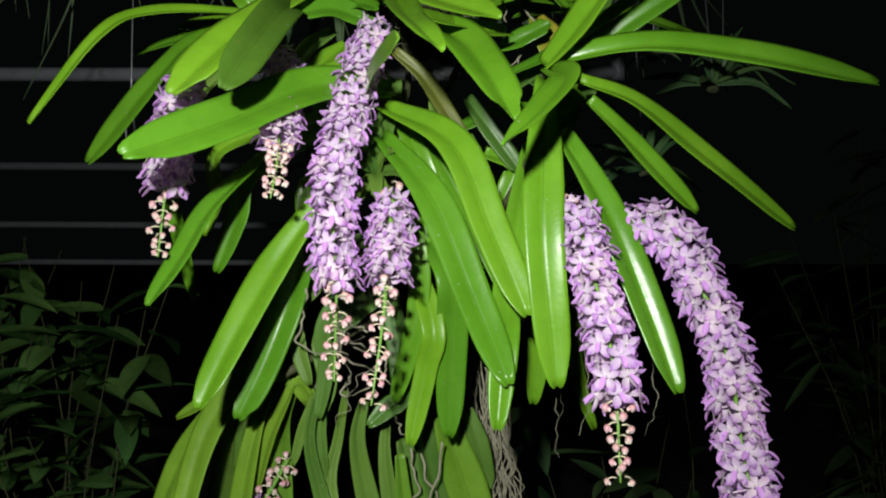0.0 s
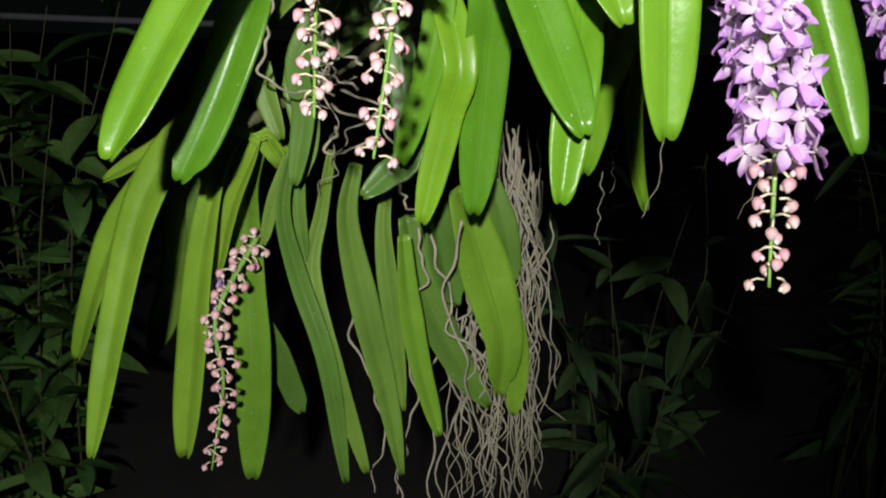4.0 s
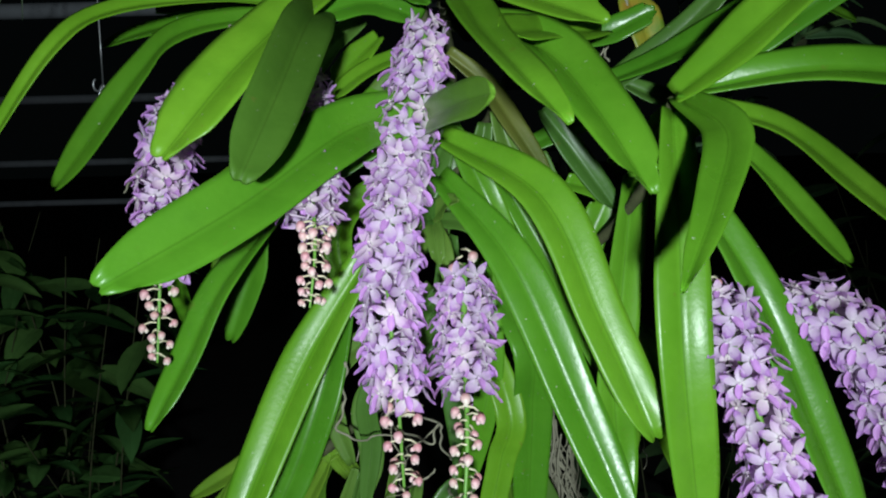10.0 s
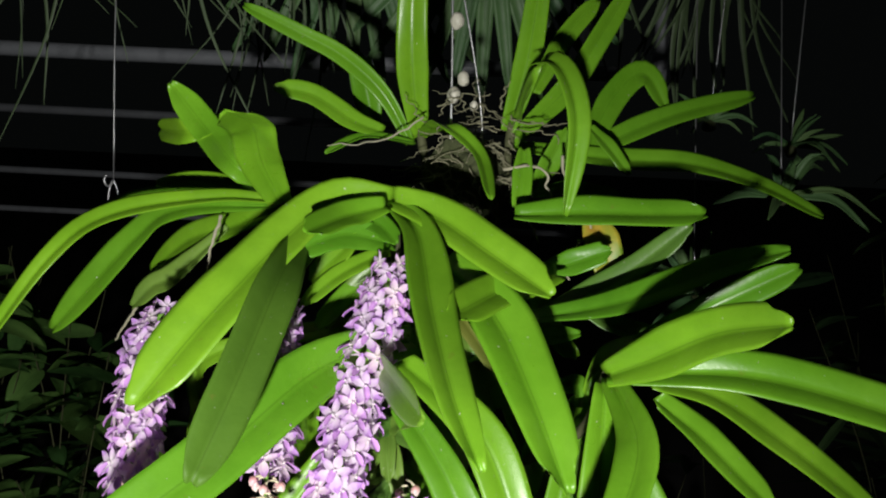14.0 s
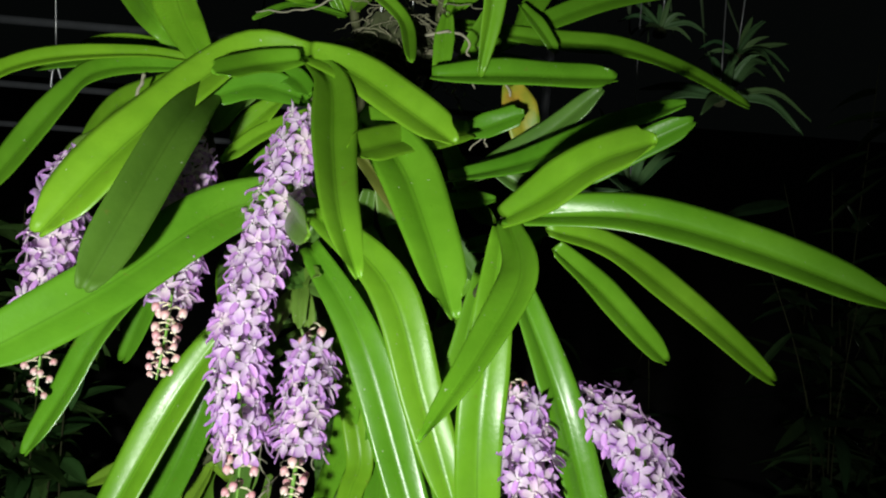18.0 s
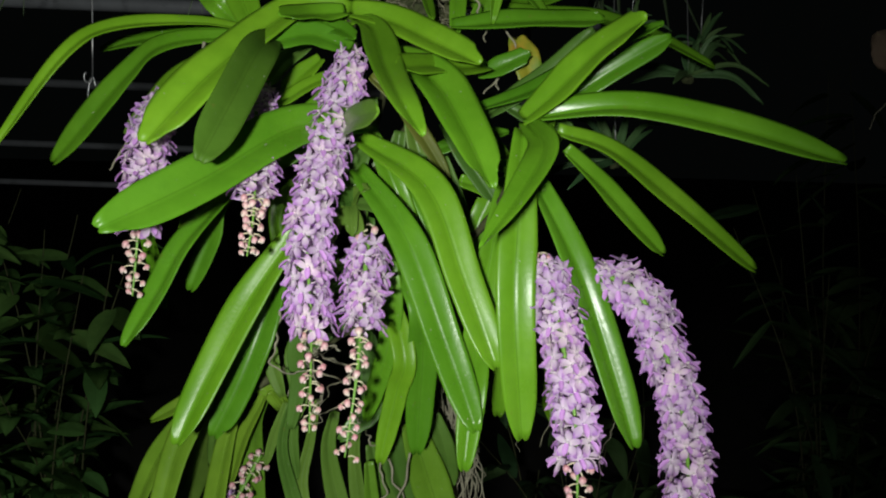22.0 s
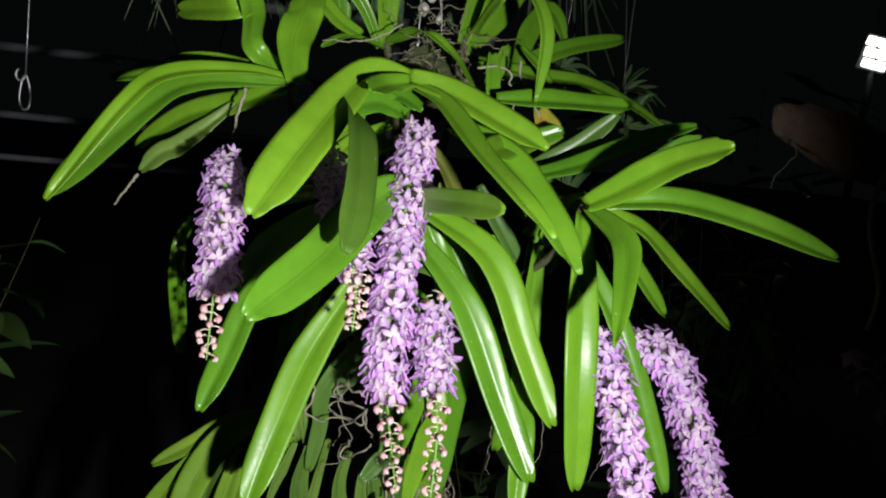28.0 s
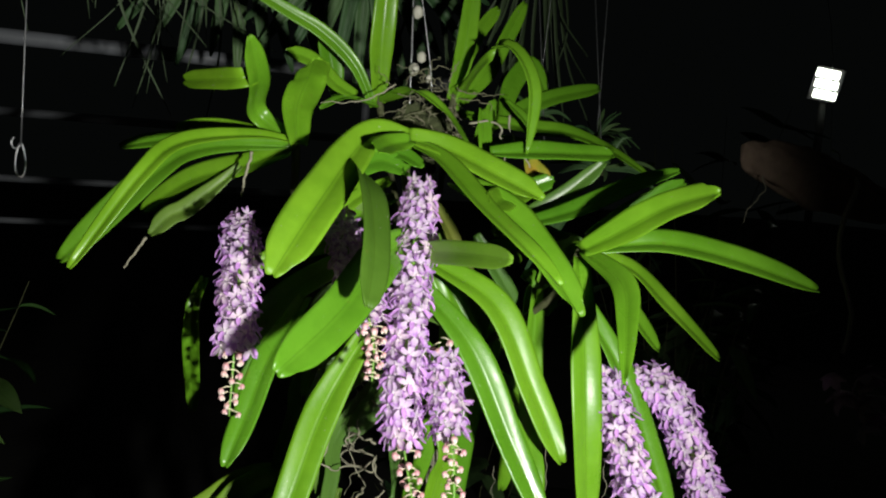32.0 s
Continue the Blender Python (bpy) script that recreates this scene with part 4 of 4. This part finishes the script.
root(center_plant, [(-0.268, 0.970, 1.759), (-0.274, 0.960, 1.730), (-0.280, 0.960, 1.701)], 0.0021, 0.001)
root(center_plant, [(-0.392, 1.050, 1.636), (-0.405, 1.050, 1.617), (-0.418, 1.050, 1.594)], 0.0021, 0.001)
root(center_plant, [(-0.063, 1.050, 1.872), (-0.111, 1.050, 1.843), (-0.176, 1.050, 1.836)], 0.0013, 0.004)
root(upper_plant, [(0.057, 1.000, 1.781), (0.062, 1.000, 1.763), (0.067, 1.000, 1.742)], 0.0017, 0.004)
root(upper_plant, [(0.085, 0.970, 1.838), (0.091, 0.970, 1.805), (0.116, 0.960, 1.761), (0.080, 0.950, 1.707)], 0.0017, 0.004)
root(upper_plant, [(0.025, 0.970, 1.821), (0.056, 0.960, 1.826), (0.075, 0.960, 1.805), (0.080, 0.960, 1.770)], 0.0017, 0.004)
root(upper_plant, [(0.105, 0.950, 1.754), (0.098, 0.950, 1.730), (0.093, 0.950, 1.712)], 0.0017, 0.004)

# ---------------------------------------------------------------- hanger and root clump
def rod(name, points, radius, material, sides=8, parent=None, label=""):
    bm = tube(bmesh.new(), curve_points(points, 12), radius, sides)
    return part(name, bm, material, parent, label) if parent else tagged(mesh_object(name, bm, material), label)


steel = plain("galvanised_wire", (0.42, 0.42, 0.44), 0.35, 60, 0.2, 0.1, Metallic=0.8)
moss_skin = plain("moss", (0.055, 0.065, 0.025), 0.95, 70, 0.6, 0.9)
dry_root_skin = plain("dry_root", (0.20, 0.19, 0.12), 0.8, 60, 0.45, 0.3)
husk_skin = plain("husk", (0.38, 0.27, 0.20), 0.9, 35, 0.45, 0.8)
shell_skin = plain("dry_bulb", (0.48, 0.46, 0.39), 0.5, 90, 0.25, 0.3)
strand_skin = plain("strand", (0.065, 0.10, 0.045), 0.55, 30, 0.3, 0.2)
far_leaf = leaf_material("leaf_far", (0.065, 0.14, 0.05), (0.11, 0.21, 0.075), 0.45)
dry_stalk = plain("dry_stalk", (0.52, 0.47, 0.38), 0.7, 40, 0.3, 0.3)
faded = plain("faded_petal", (0.52, 0.36, 0.48), 0.6, 90, 0.35, 0.3)

overhead = tagged(rod("overhead_pipe", [(-3.2, 1.08, 2.55), (0, 1.08, 2.56), (3.2, 1.08, 2.55)], 0.016, pipe_skin), "grey galvanised overhead pipe of the shade house", "pipe", kind="structure")
tagged(rod("overhead_pipe", [(-3.2, 1.6, 2.55), (0, 1.6, 2.56), (3.2, 1.6, 2.55)], 0.016, pipe_skin), "grey galvanised overhead pipe of the shade house", "pipe", kind="structure")

clump = thing("root_clump", (-0.02, 1.08, 1.84), "tangled clump of dry roots and moss on a wire hanger", "root clump")
bm = bmesh.new()
bmesh.ops.create_icosphere(bm, subdivisions=4, radius=0.052, matrix=Matrix.Translation((-0.01, 1.085, 1.80)))
for v in bm.verts:
    d = v.co - Vector((-0.01, 1.085, 1.80))
    v.co = Vector((-0.01, 1.085, 1.80)) + Vector((d.x * 1.05, d.y * 0.8, d.z * 0.95)) * (0.9 + 0.35 * noise.noise(v.co * 45) + 0.15 * noise.noise(v.co * 130))
part("moss_core", bm, moss_skin, clump, "dark mossy core")
for _ in range(80):
    a = Vector((root_rnd.uniform(-0.055, 0.05), 1.055 + root_rnd.uniform(-0.02, 0.04), root_rnd.uniform(1.775, 1.885)))
    d = Vector((root_rnd.uniform(-1, 1), root_rnd.uniform(-0.5, 0.3), root_rnd.uniform(-0.7, 0.6))).normalized()
    c = a + d * root_rnd.uniform(0.03, 0.075) + Vector((0, 0, -0.012))
    r = root(clump, [a, a.lerp(c, 0.5) + Vector((root_rnd.uniform(-0.02, 0.02), root_rnd.uniform(-0.02, 0.01), root_rnd.uniform(-0.01, 0.02))), c], root_rnd.uniform(0.0006, 0.0012), 0.005)
    r.name = "dry_root"
    r.data.materials[0] = dry_root_skin
rod("wire", [(-0.03, 1.08, 1.79), (-0.034, 1.08, 1.95), (-0.04, 1.08, 2.10), (-0.05, 1.08, 2.555)], 0.0014, steel, 6, clump, "thin steel hanging wire")
rod("wire", [(0.01, 1.09, 1.80), (0.0, 1.085, 1.90), (-0.035, 1.08, 2.06)], 0.0011, steel, 6, clump, "thin steel hanging wire")
for x, z, r in ((-0.020, 1.918, 0.0068), (-0.030, 1.899, 0.0076), (-0.030, 1.982, 0.0080), (-0.006, 1.888, 0.005)):
    bm = bmesh.new()
    bmesh.ops.create_icosphere(bm, subdivisions=3, radius=r, matrix=Matrix.Translation((x, 1.073, z)))
    for v in bm.verts:
        v.co.z = z + (v.co.z - z) * 1.25
        v.co += 0.0012 * noise.noise_vector(v.co * 160)
    for f in bm.faces:
        f.smooth = True
    part("dry_bulb", bm, shell_skin, clump, "pale dry shrivelled bulb")

# ---------------------------------------------------------------- ground and backdrop
bm = bmesh.new()
bmesh.ops.create_grid(bm, x_segments=120, y_segments=120, size=40)
for v in bm.verts:
    v.co.z = 0.03 * noise.noise(v.co * 0.8) + 0.01 * noise.noise(v.co * 4)
tagged(mesh_object("ground", bm, soil_skin), "dark bare soil floor of the shade house", "ground", kind="structure")

for y, z, r in ((2.6, 2.06, 0.024), (4.1, 1.88, 0.022), (4.1, 1.563, 0.018), (4.1, 1.36, 0.016)):
    tagged(rod("rail", [(-4.2, y, z), (-2.6, y, z), (-1, y, z - 0.006), (0.6, y, z)], r, pipe_skin, 10),
           "dull grey horizontal metal rail behind the plants", "rail", "rails behind the plants", "structure")
for x, foot in ((-4.2, -0.05), (0.6, 1.34)):
    for y in (2.6, 4.1):
        low = 2.03 if foot > 0 and y < 3 else foot
        tagged(rod("post", [(x, y, low), (x, y, (low + 2.5) / 2), (x, y, 2.5)], 0.024, pipe_skin, 10), "dull grey metal post of the shade house", "post", "shade house posts", "structure")
for x in (-4.2, 4.2):
    for y, top in ((1.08, 2.56), (1.6, 2.56)):
        tagged(rod("post", [(x * 0.762, y, -0.05), (x * 0.762, y, top / 2), (x * 0.762, y, top)], 0.024, pipe_skin, 10), "dull grey metal post of the shade house", "post", "shade house posts", "structure")


def blade_mesh(name, long, wide, droop, mats, fold=0.25, seed=0):
    """A pointed leaf along +x with a midrib fold and its own thickness."""
    rnd = random.Random(seed)
    bm = bmesh.new()
    uv = bm.loops.layers.uv.new("UVMap")
    rows = []
    for k in range(8):
        s = k / 7
        w = wide / 2 * (math.sin(math.pi * min(1, s * 0.94 + 0.06) ** 0.8) ** 0.8 + 0.02)
        z = -droop * long * s * s + 0.02 * long * math.sin(5 * s + seed)
        rows.append([(bm.verts.new((s * long, u * w, z + fold * w * abs(u))), (j / 4, s)) for j, u in enumerate((-1, -0.5, 0, 0.5, 1))])
    for a, b in zip(rows, rows[1:]):
        for j in range(4):
            q = (a[j], a[j + 1], b[j + 1], b[j])
            f = bm.faces.new([v for v, _ in q])
            f.smooth = True
            for loop, (_, st) in zip(f.loops, q):
                loop[uv].uv = st
    geo = bmesh.ops.solidify(bm, geom=bm.faces[:], thickness=0.0008)
    me = bpy.data.meshes.new(name)
    bm.to_mesh(me)
    bm.free()
    me.materials.append(mats)
    return me


def shrub(at, size, label, leaf_long, leaf_wide, stems, per_stem, skin, seed, height):
    """A leafy shrub: bare branching stems, each set with single leaves."""
    rnd = random.Random(seed)
    ob = thing("shrub", at, label, "shrub", "shrubs behind the orchids")
    kinds = [blade_mesh("leaf", leaf_long * f, leaf_wide * g, d, skin, 0.25, seed + n) for n, (f, g, d) in enumerate(((1, 1, 0.25), (0.8, 1.1, 0.4), (1.15, 0.9, 0.15), (0.65, 0.8, 0.3)))]
    for k in range(stems):
        a = Vector(at) + Vector((rnd.uniform(-0.1, 0.1), rnd.uniform(-0.08, 0.08), 0))
        c = Vector(at) + Vector((rnd.uniform(-1, 1) * size[0], rnd.uniform(-1, 1) * size[1], height * rnd.uniform(0.55, 1.0)))
        m = a.lerp(c, 0.55) + Vector((rnd.uniform(-0.08, 0.08), rnd.uniform(-0.08, 0.08), 0.08))
        line = curve_points([a, m, c], 24)
        stem = part("stem", tube(bmesh.new(), line, lambda s: 0.0038 * (1 - 0.75 * s), 6), stem_skin, ob)
        for j in range(per_stem):
            s = rnd.uniform(0.12, 1.0) ** 0.8
            i = min(int(s * 23), 22)
            yaw, pitch = rnd.uniform(0, 2 * math.pi), rnd.uniform(-0.5, 0.7)
            lf = new("leaf", rnd.choice(kinds))
            lf.parent = ob
            lf.matrix_local = Matrix.Translation(line[i] - Vector(at)) @ Euler((rnd.uniform(-0.6, 0.6), -pitch, yaw)).to_matrix().to_4x4() @ Matrix.Scale(rnd.uniform(0.75, 1.2), 4)
    return ob


shrub((-1.0, 1.95, 0), (0.34, 0.25), "leafy shrub with narrow pointed green leaves in the dark", 0.15, 0.055, 14, 22, leaf_shrub, 3, 1.5)
shrub((-1.45, 2.3, 0), (0.35, 0.25), "leafy shrub with narrow pointed green leaves in the dark", 0.15, 0.055, 10, 18, leaf_shrub, 4, 1.5)
shrub((0.50, 2.05, 0), (0.36, 0.22), "dark shrub with broad hanging leaves behind the spikes", 0.15, 0.05, 9, 13, far_leaf, 5, 1.25)
shrub((1.35, 2.2, 0), (0.38, 0.25), "dark shrub with narrow upright leaves behind the spikes", 0.22, 0.035, 11, 14, far_leaf, 6, 1.62)
shrub((1.75, 2.55, 0), (0.55, 0.2), "tall dark shrub with broad leaves behind the plants", 0.2, 0.06, 13, 16, far_leaf, 8, 2.15)


def strand_plant(at, label, count, spread, drop, seed, width=0.0055):
    """A hanging plant of long thin drooping leaves on a wire from the pipe above."""
    rnd = random.Random(seed)
    ob = thing("hanging_grass_plant", at, label, "hanging plant", "thin-leaved hanging plants")
    o = Vector(at)
    bm = bmesh.new()
    bmesh.ops.create_icosphere(bm, subdivisions=3, radius=0.045, matrix=Matrix.Translation(o))
    for v in bm.verts:
        v.co = o + (v.co - o) * (1 + 0.5 * noise.noise(v.co * 30))
    part("root_ball", bm, moss_skin, ob)
    rod("wire", [o, o.lerp(Vector((o.x, 1.6, 2.555)), 0.5), Vector((o.x, 1.6, 2.555))], 0.0012, steel, 5, ob)
    for k in range(count):
        ang = rnd.uniform(0, 6.28)
        side = Vector((math.cos(ang) * spread[0], math.sin(ang) * spread[1], 0)) * rnd.uniform(0.3, 1.0)
        fall = drop * rnd.uniform(0.4, 1.05)
        line = curve_points([o, o + side * 0.45 + Vector((0, 0, 0.05 * rnd.random())), o + side * rnd.uniform(0.75, 1.05) - Vector((0, 0, fall * 0.5)), o + side * rnd.uniform(0.7, 1.9) + Vector((rnd.uniform(-0.04, 0.04), 0, -fall))], 18)
        part("leaf", strap(line, width * rnd.uniform(0.6, 1.5), Vector((0.2, -1, 0.2)), 0.3, 0.05, 0.0012, 2, k, 0.0, 0.9), strand_skin, ob)
    return ob


strand_plant((-0.60, 1.52, 2.20), "hanging plant with long thin drooping grey-green leaves", 17, (0.26, 0.14), 0.42, 11)
strand_plant((-0.36, 1.62, 2.22), "hanging plant with long thin drooping grey-green leaves", 14, (0.12, 0.10), 0.42, 12)
strand_plant((-0.86, 1.60, 2.24), "hanging plant with long thin drooping grey-green leaves", 9, (0.2, 0.12), 0.40, 13)
strand_plant((0.46, 1.72, 2.24), "dim hanging plant with thin drooping leaves", 26, (0.15, 0.10), 0.36, 14, 0.012)
strand_plant((0.20, 1.78, 2.28), "dim hanging plant with thin drooping leaves", 18, (0.14, 0.10), 0.34, 15, 0.012)


def tuft_plant(at, label, count, long, skin, seed, wire=True, wide=1.0):
    """A stiff rosette of short pointed leaves that hangs on a wire."""
    rnd = random.Random(seed)
    ob = thing("tuft_plant", at, label, "air plant", "hanging tufted plants")
    o = Vector(at)
    bm = bmesh.new()
    bmesh.ops.create_icosphere(bm, subdivisions=3, radius=0.011, matrix=Matrix.Translation(o - Vector((0, 0, 0.008))))
    for v in bm.verts:
        v.co = o + (v.co - o) * (1 + 0.5 * noise.noise(v.co * 40))
    part("root_ball", bm, moss_skin, ob)
    if wire:
        rod("wire", [o, o.lerp(Vector((o.x, 1.6, 2.555)), 0.5), Vector((o.x, 1.6, 2.555))], 0.001, steel, 5, ob)
    for k in range(count):
        a = rnd.uniform(0, 6.28)
        e = rnd.uniform(-0.2, 1.2)
        d = Vector((math.cos(a) * math.cos(e), math.sin(a) * math.cos(e), math.sin(e)))
        ln = long * rnd.uniform(0.6, 1.1)
        line = curve_points([o, o + d * ln * 0.55, o + d * ln - Vector((0, 0, ln * rnd.uniform(0.05, 0.35)))], 12)
        part("leaf", strap(line, wide * rnd.uniform(0.012, 0.022), Vector((0.1, -1, 0.5)), 0.3, 0.03, 0.0012, 4, k, 0.0, 0.85), skin, ob)
    return ob


tuft_plant((0.585, 1.58, 1.86), "tufted air plant with stiff narrow dull green leaves", 13, 0.11, far_leaf, 21, wide=0.7)
tuft_plant((0.46, 1.66, 1.90), "tufted air plant with short dull green leaves", 12, 0.10, far_leaf, 22, wide=0.7)
tuft_plant((0.50, 1.40, 1.78), "dull green tufted plant with thin bare roots", 12, 0.16, far_leaf, 24)
tuft_plant((0.36, 1.35, 1.62), "dull green tufted plant with thin bare roots", 14, 0.16, far_leaf, 25)


def fan_leaf(at, label, radius, seed, spread=1.3):
    """A pleated fan palm leaf that hangs behind the plants."""
    ob = thing("fan_palm_leaf", at, label, "palm leaf")
    o = Vector(at)
    rod("stalk", [o, o + Vector((0.02, 0.02, 0.2)), Vector((o.x + 0.05, 1.6, 2.556))], 0.006, stem_skin, 7, ob)
    rnd = random.Random(seed)
    for k in range(15):
        a = -math.pi / 2 + spread * (k / 7 - 1)
        d = Vector((math.cos(a), 0.05 * math.sin(3 * k), math.sin(a)))
        ln = radius * rnd.uniform(0.85, 1.05)
        line = curve_points([o, o + d * ln * 0.5, o + d * ln + Vector((0, 0.02, -0.03))], 10)
        part("leaflet", strap(line, 0.036, Vector((0, -1, 0.1)), 0.35, 0.02, 0.001, 4, k, 0.0, 0.6), far_leaf, ob)
    return ob


fan_leaf((0.02, 1.68, 2.26), "dim pleated fan palm leaf in the dark", 0.34, 31)
fan_leaf((-0.24, 1.74, 2.30), "dim pleated fan palm leaf in the dark", 0.36, 32)

# the wire hook that hangs from the pipe
hook = thing("wire_hook", (-0.62, 1.5, 1.70), "bent steel wire hook on a long thin wire", "hook")
rod("wire", [(-0.605, 1.6, 2.555), (-0.615, 1.52, 2.1), (-0.622, 1.505, 1.745)], 0.0013, steel, 6, hook)
line = [Vector((-0.622 + 0.0075 * math.sin(a) * (1 - 0.35 * math.cos(a)), 1.503 + 0.003 * math.sin(a), 1.716 + 0.030 * math.cos(a))) for a in (2 * math.pi * k / 40 for k in range(41))]
line += [Vector((-0.622 - 0.007 + 0.007 * math.cos(a), 1.500, 1.746 - 0.010 * math.sin(a))) for a in (0.2 + 4.2 * k / 16 for k in range(17))]
part("hook_bend", tube(bmesh.new(), line, 0.0019, 7), steel, hook, "bright bent wire loop")

# the husk slab with a bare root and a faded flower stem
slab = thing("husk_slab", (1.02, 1.32, 1.76), "brown coconut husk slab with thin bare roots", "plant mount")
bm = bmesh.new()
bmesh.ops.create_icosphere(bm, subdivisions=4, radius=1)
turn = Matrix.Rotation(radians(14), 3, "Y")
for v in bm.verts:
    q = Vector((v.co.x * 0.25 * (1 + 0.3 * noise.noise(v.co * 1.7)), v.co.y * 0.03, v.co.z * 0.056 * (1 - 0.25 * v.co.x) * (1 + 0.3 * noise.noise(v.co * 2.3 + Vector((3, 1, 0))))))
    q += 0.005 * noise.noise_vector(v.co * 7) + 0.003 * noise.noise_vector(v.co * 21)
    v.co = Vector((1.06, 1.32, 1.775)) + turn @ q
for f in bm.faces:
    f.smooth = True
part("slab", bm, husk_skin, slab)
rod("wire", [(1.05, 1.32, 1.78), (1.06, 1.4, 2.2), (1.06, 1.6, 2.556)], 0.0012, steel, 5, slab)
for pts in ([(0.82, 1.28, 1.79), (0.815, 1.27, 1.76), (0.79, 1.27, 1.72), (0.77, 1.27, 1.69)], [(1.0, 1.28, 1.86), (1.02, 1.27, 1.84), (1.02, 1.27, 1.80)], [(1.10, 1.29, 1.80), (1.07, 1.27, 1.76), (1.06, 1.27, 1.72)]):
    root(slab, pts, 0.0016, 0.003)

spray = thing("faded_flower_stem", (1.17, 1.29, 1.80), "faded mauve flower cluster on a long bare hanging stem", "flower stem")
rod("stem", [(1.09, 1.29, 1.80), (1.01, 1.21, 1.775), (0.97, 1.2, 1.70), (0.975, 1.2, 1.62), (1.03, 1.2, 1.507), (1.02, 1.2, 1.42)], 0.0052, dry_stalk, 8, spray)
bell = bmesh.new()
for a in range(5):
    petal_shape(bell, a * 1.2566, 0.032, 0.026, 0.8)
bell_mesh = bpy.data.meshes.new("flower")
bell.to_mesh(bell_mesh)
bell.free()
bell_mesh.materials.append(faded)
rnd = random.Random(77)
for k in range(11):
    q = Vector((1.045 + rnd.uniform(-0.05, 0.07), 1.2 + rnd.uniform(-0.03, 0.03), 1.385 - 0.012 * k + rnd.uniform(-0.01, 0.01)))
    fl = new("flower", bell_mesh)
    fl.parent = spray
    fl.matrix_local = look(q - Vector((1.17, 1.29, 1.80)), q - Vector((1.17, 1.29, 1.80)) + Vector((rnd.uniform(-0.6, 0.6), 0.6, rnd.uniform(0.2, 0.9))), rnd.uniform(0, 72)) @ Matrix.Scale(rnd.uniform(0.8, 1.15), 4)

# the floodlight far behind
glow = bpy.data.materials.new("lamp_glow")
glow.use_nodes = True
glow.node_tree.nodes["Principled BSDF"].inputs["Emission Color"].default_value = (0.95, 1.0, 0.88, 1)
glow.node_tree.nodes["Principled BSDF"].inputs["Emission Strength"].default_value = 6.0
metal = plain("lamp_housing", (0.08, 0.08, 0.085), 0.5, 20)
lamp = thing("floodlight", (5.72, 6.0, 2.87), "lit white floodlight with three panels on a post", "floodlight")
place = Matrix.Translation((5.72, 6.0, 2.87)) @ look((0, 0, 0), (5.9, 6.0, 1.1)) @ pose(0, 0, 0, 0, 0, -12) @ Matrix.Scale(0.82, 4)


def block(name, x, y, z, w, h, d, material, parent, m):
    bm = bmesh.new()
    bmesh.ops.create_cube(bm, size=1, matrix=m @ Matrix.Translation((x, y, z)) @ Matrix.Diagonal((w, h, d, 1)))
    bmesh.ops.bevel(bm, geom=bm.edges[:], offset=min(w, h, d) * 0.15, segments=2, affect="EDGES")
    return part(name, bm, material, parent)


block("housing", 0, 0, -0.05, 0.34, 0.42, 0.06, metal, lamp, place)
for k in (-1, 0, 1):
    block("light_panel", 0.02 * k, -0.125 * k, -0.005, 0.26, 0.095, 0.03, glow, lamp, place)
rod("post", [(5.78, 6.08, -0.05), (5.78, 6.08, 1.4), (5.78, 6.08, 2.9)], 0.04, metal, 10, lamp)
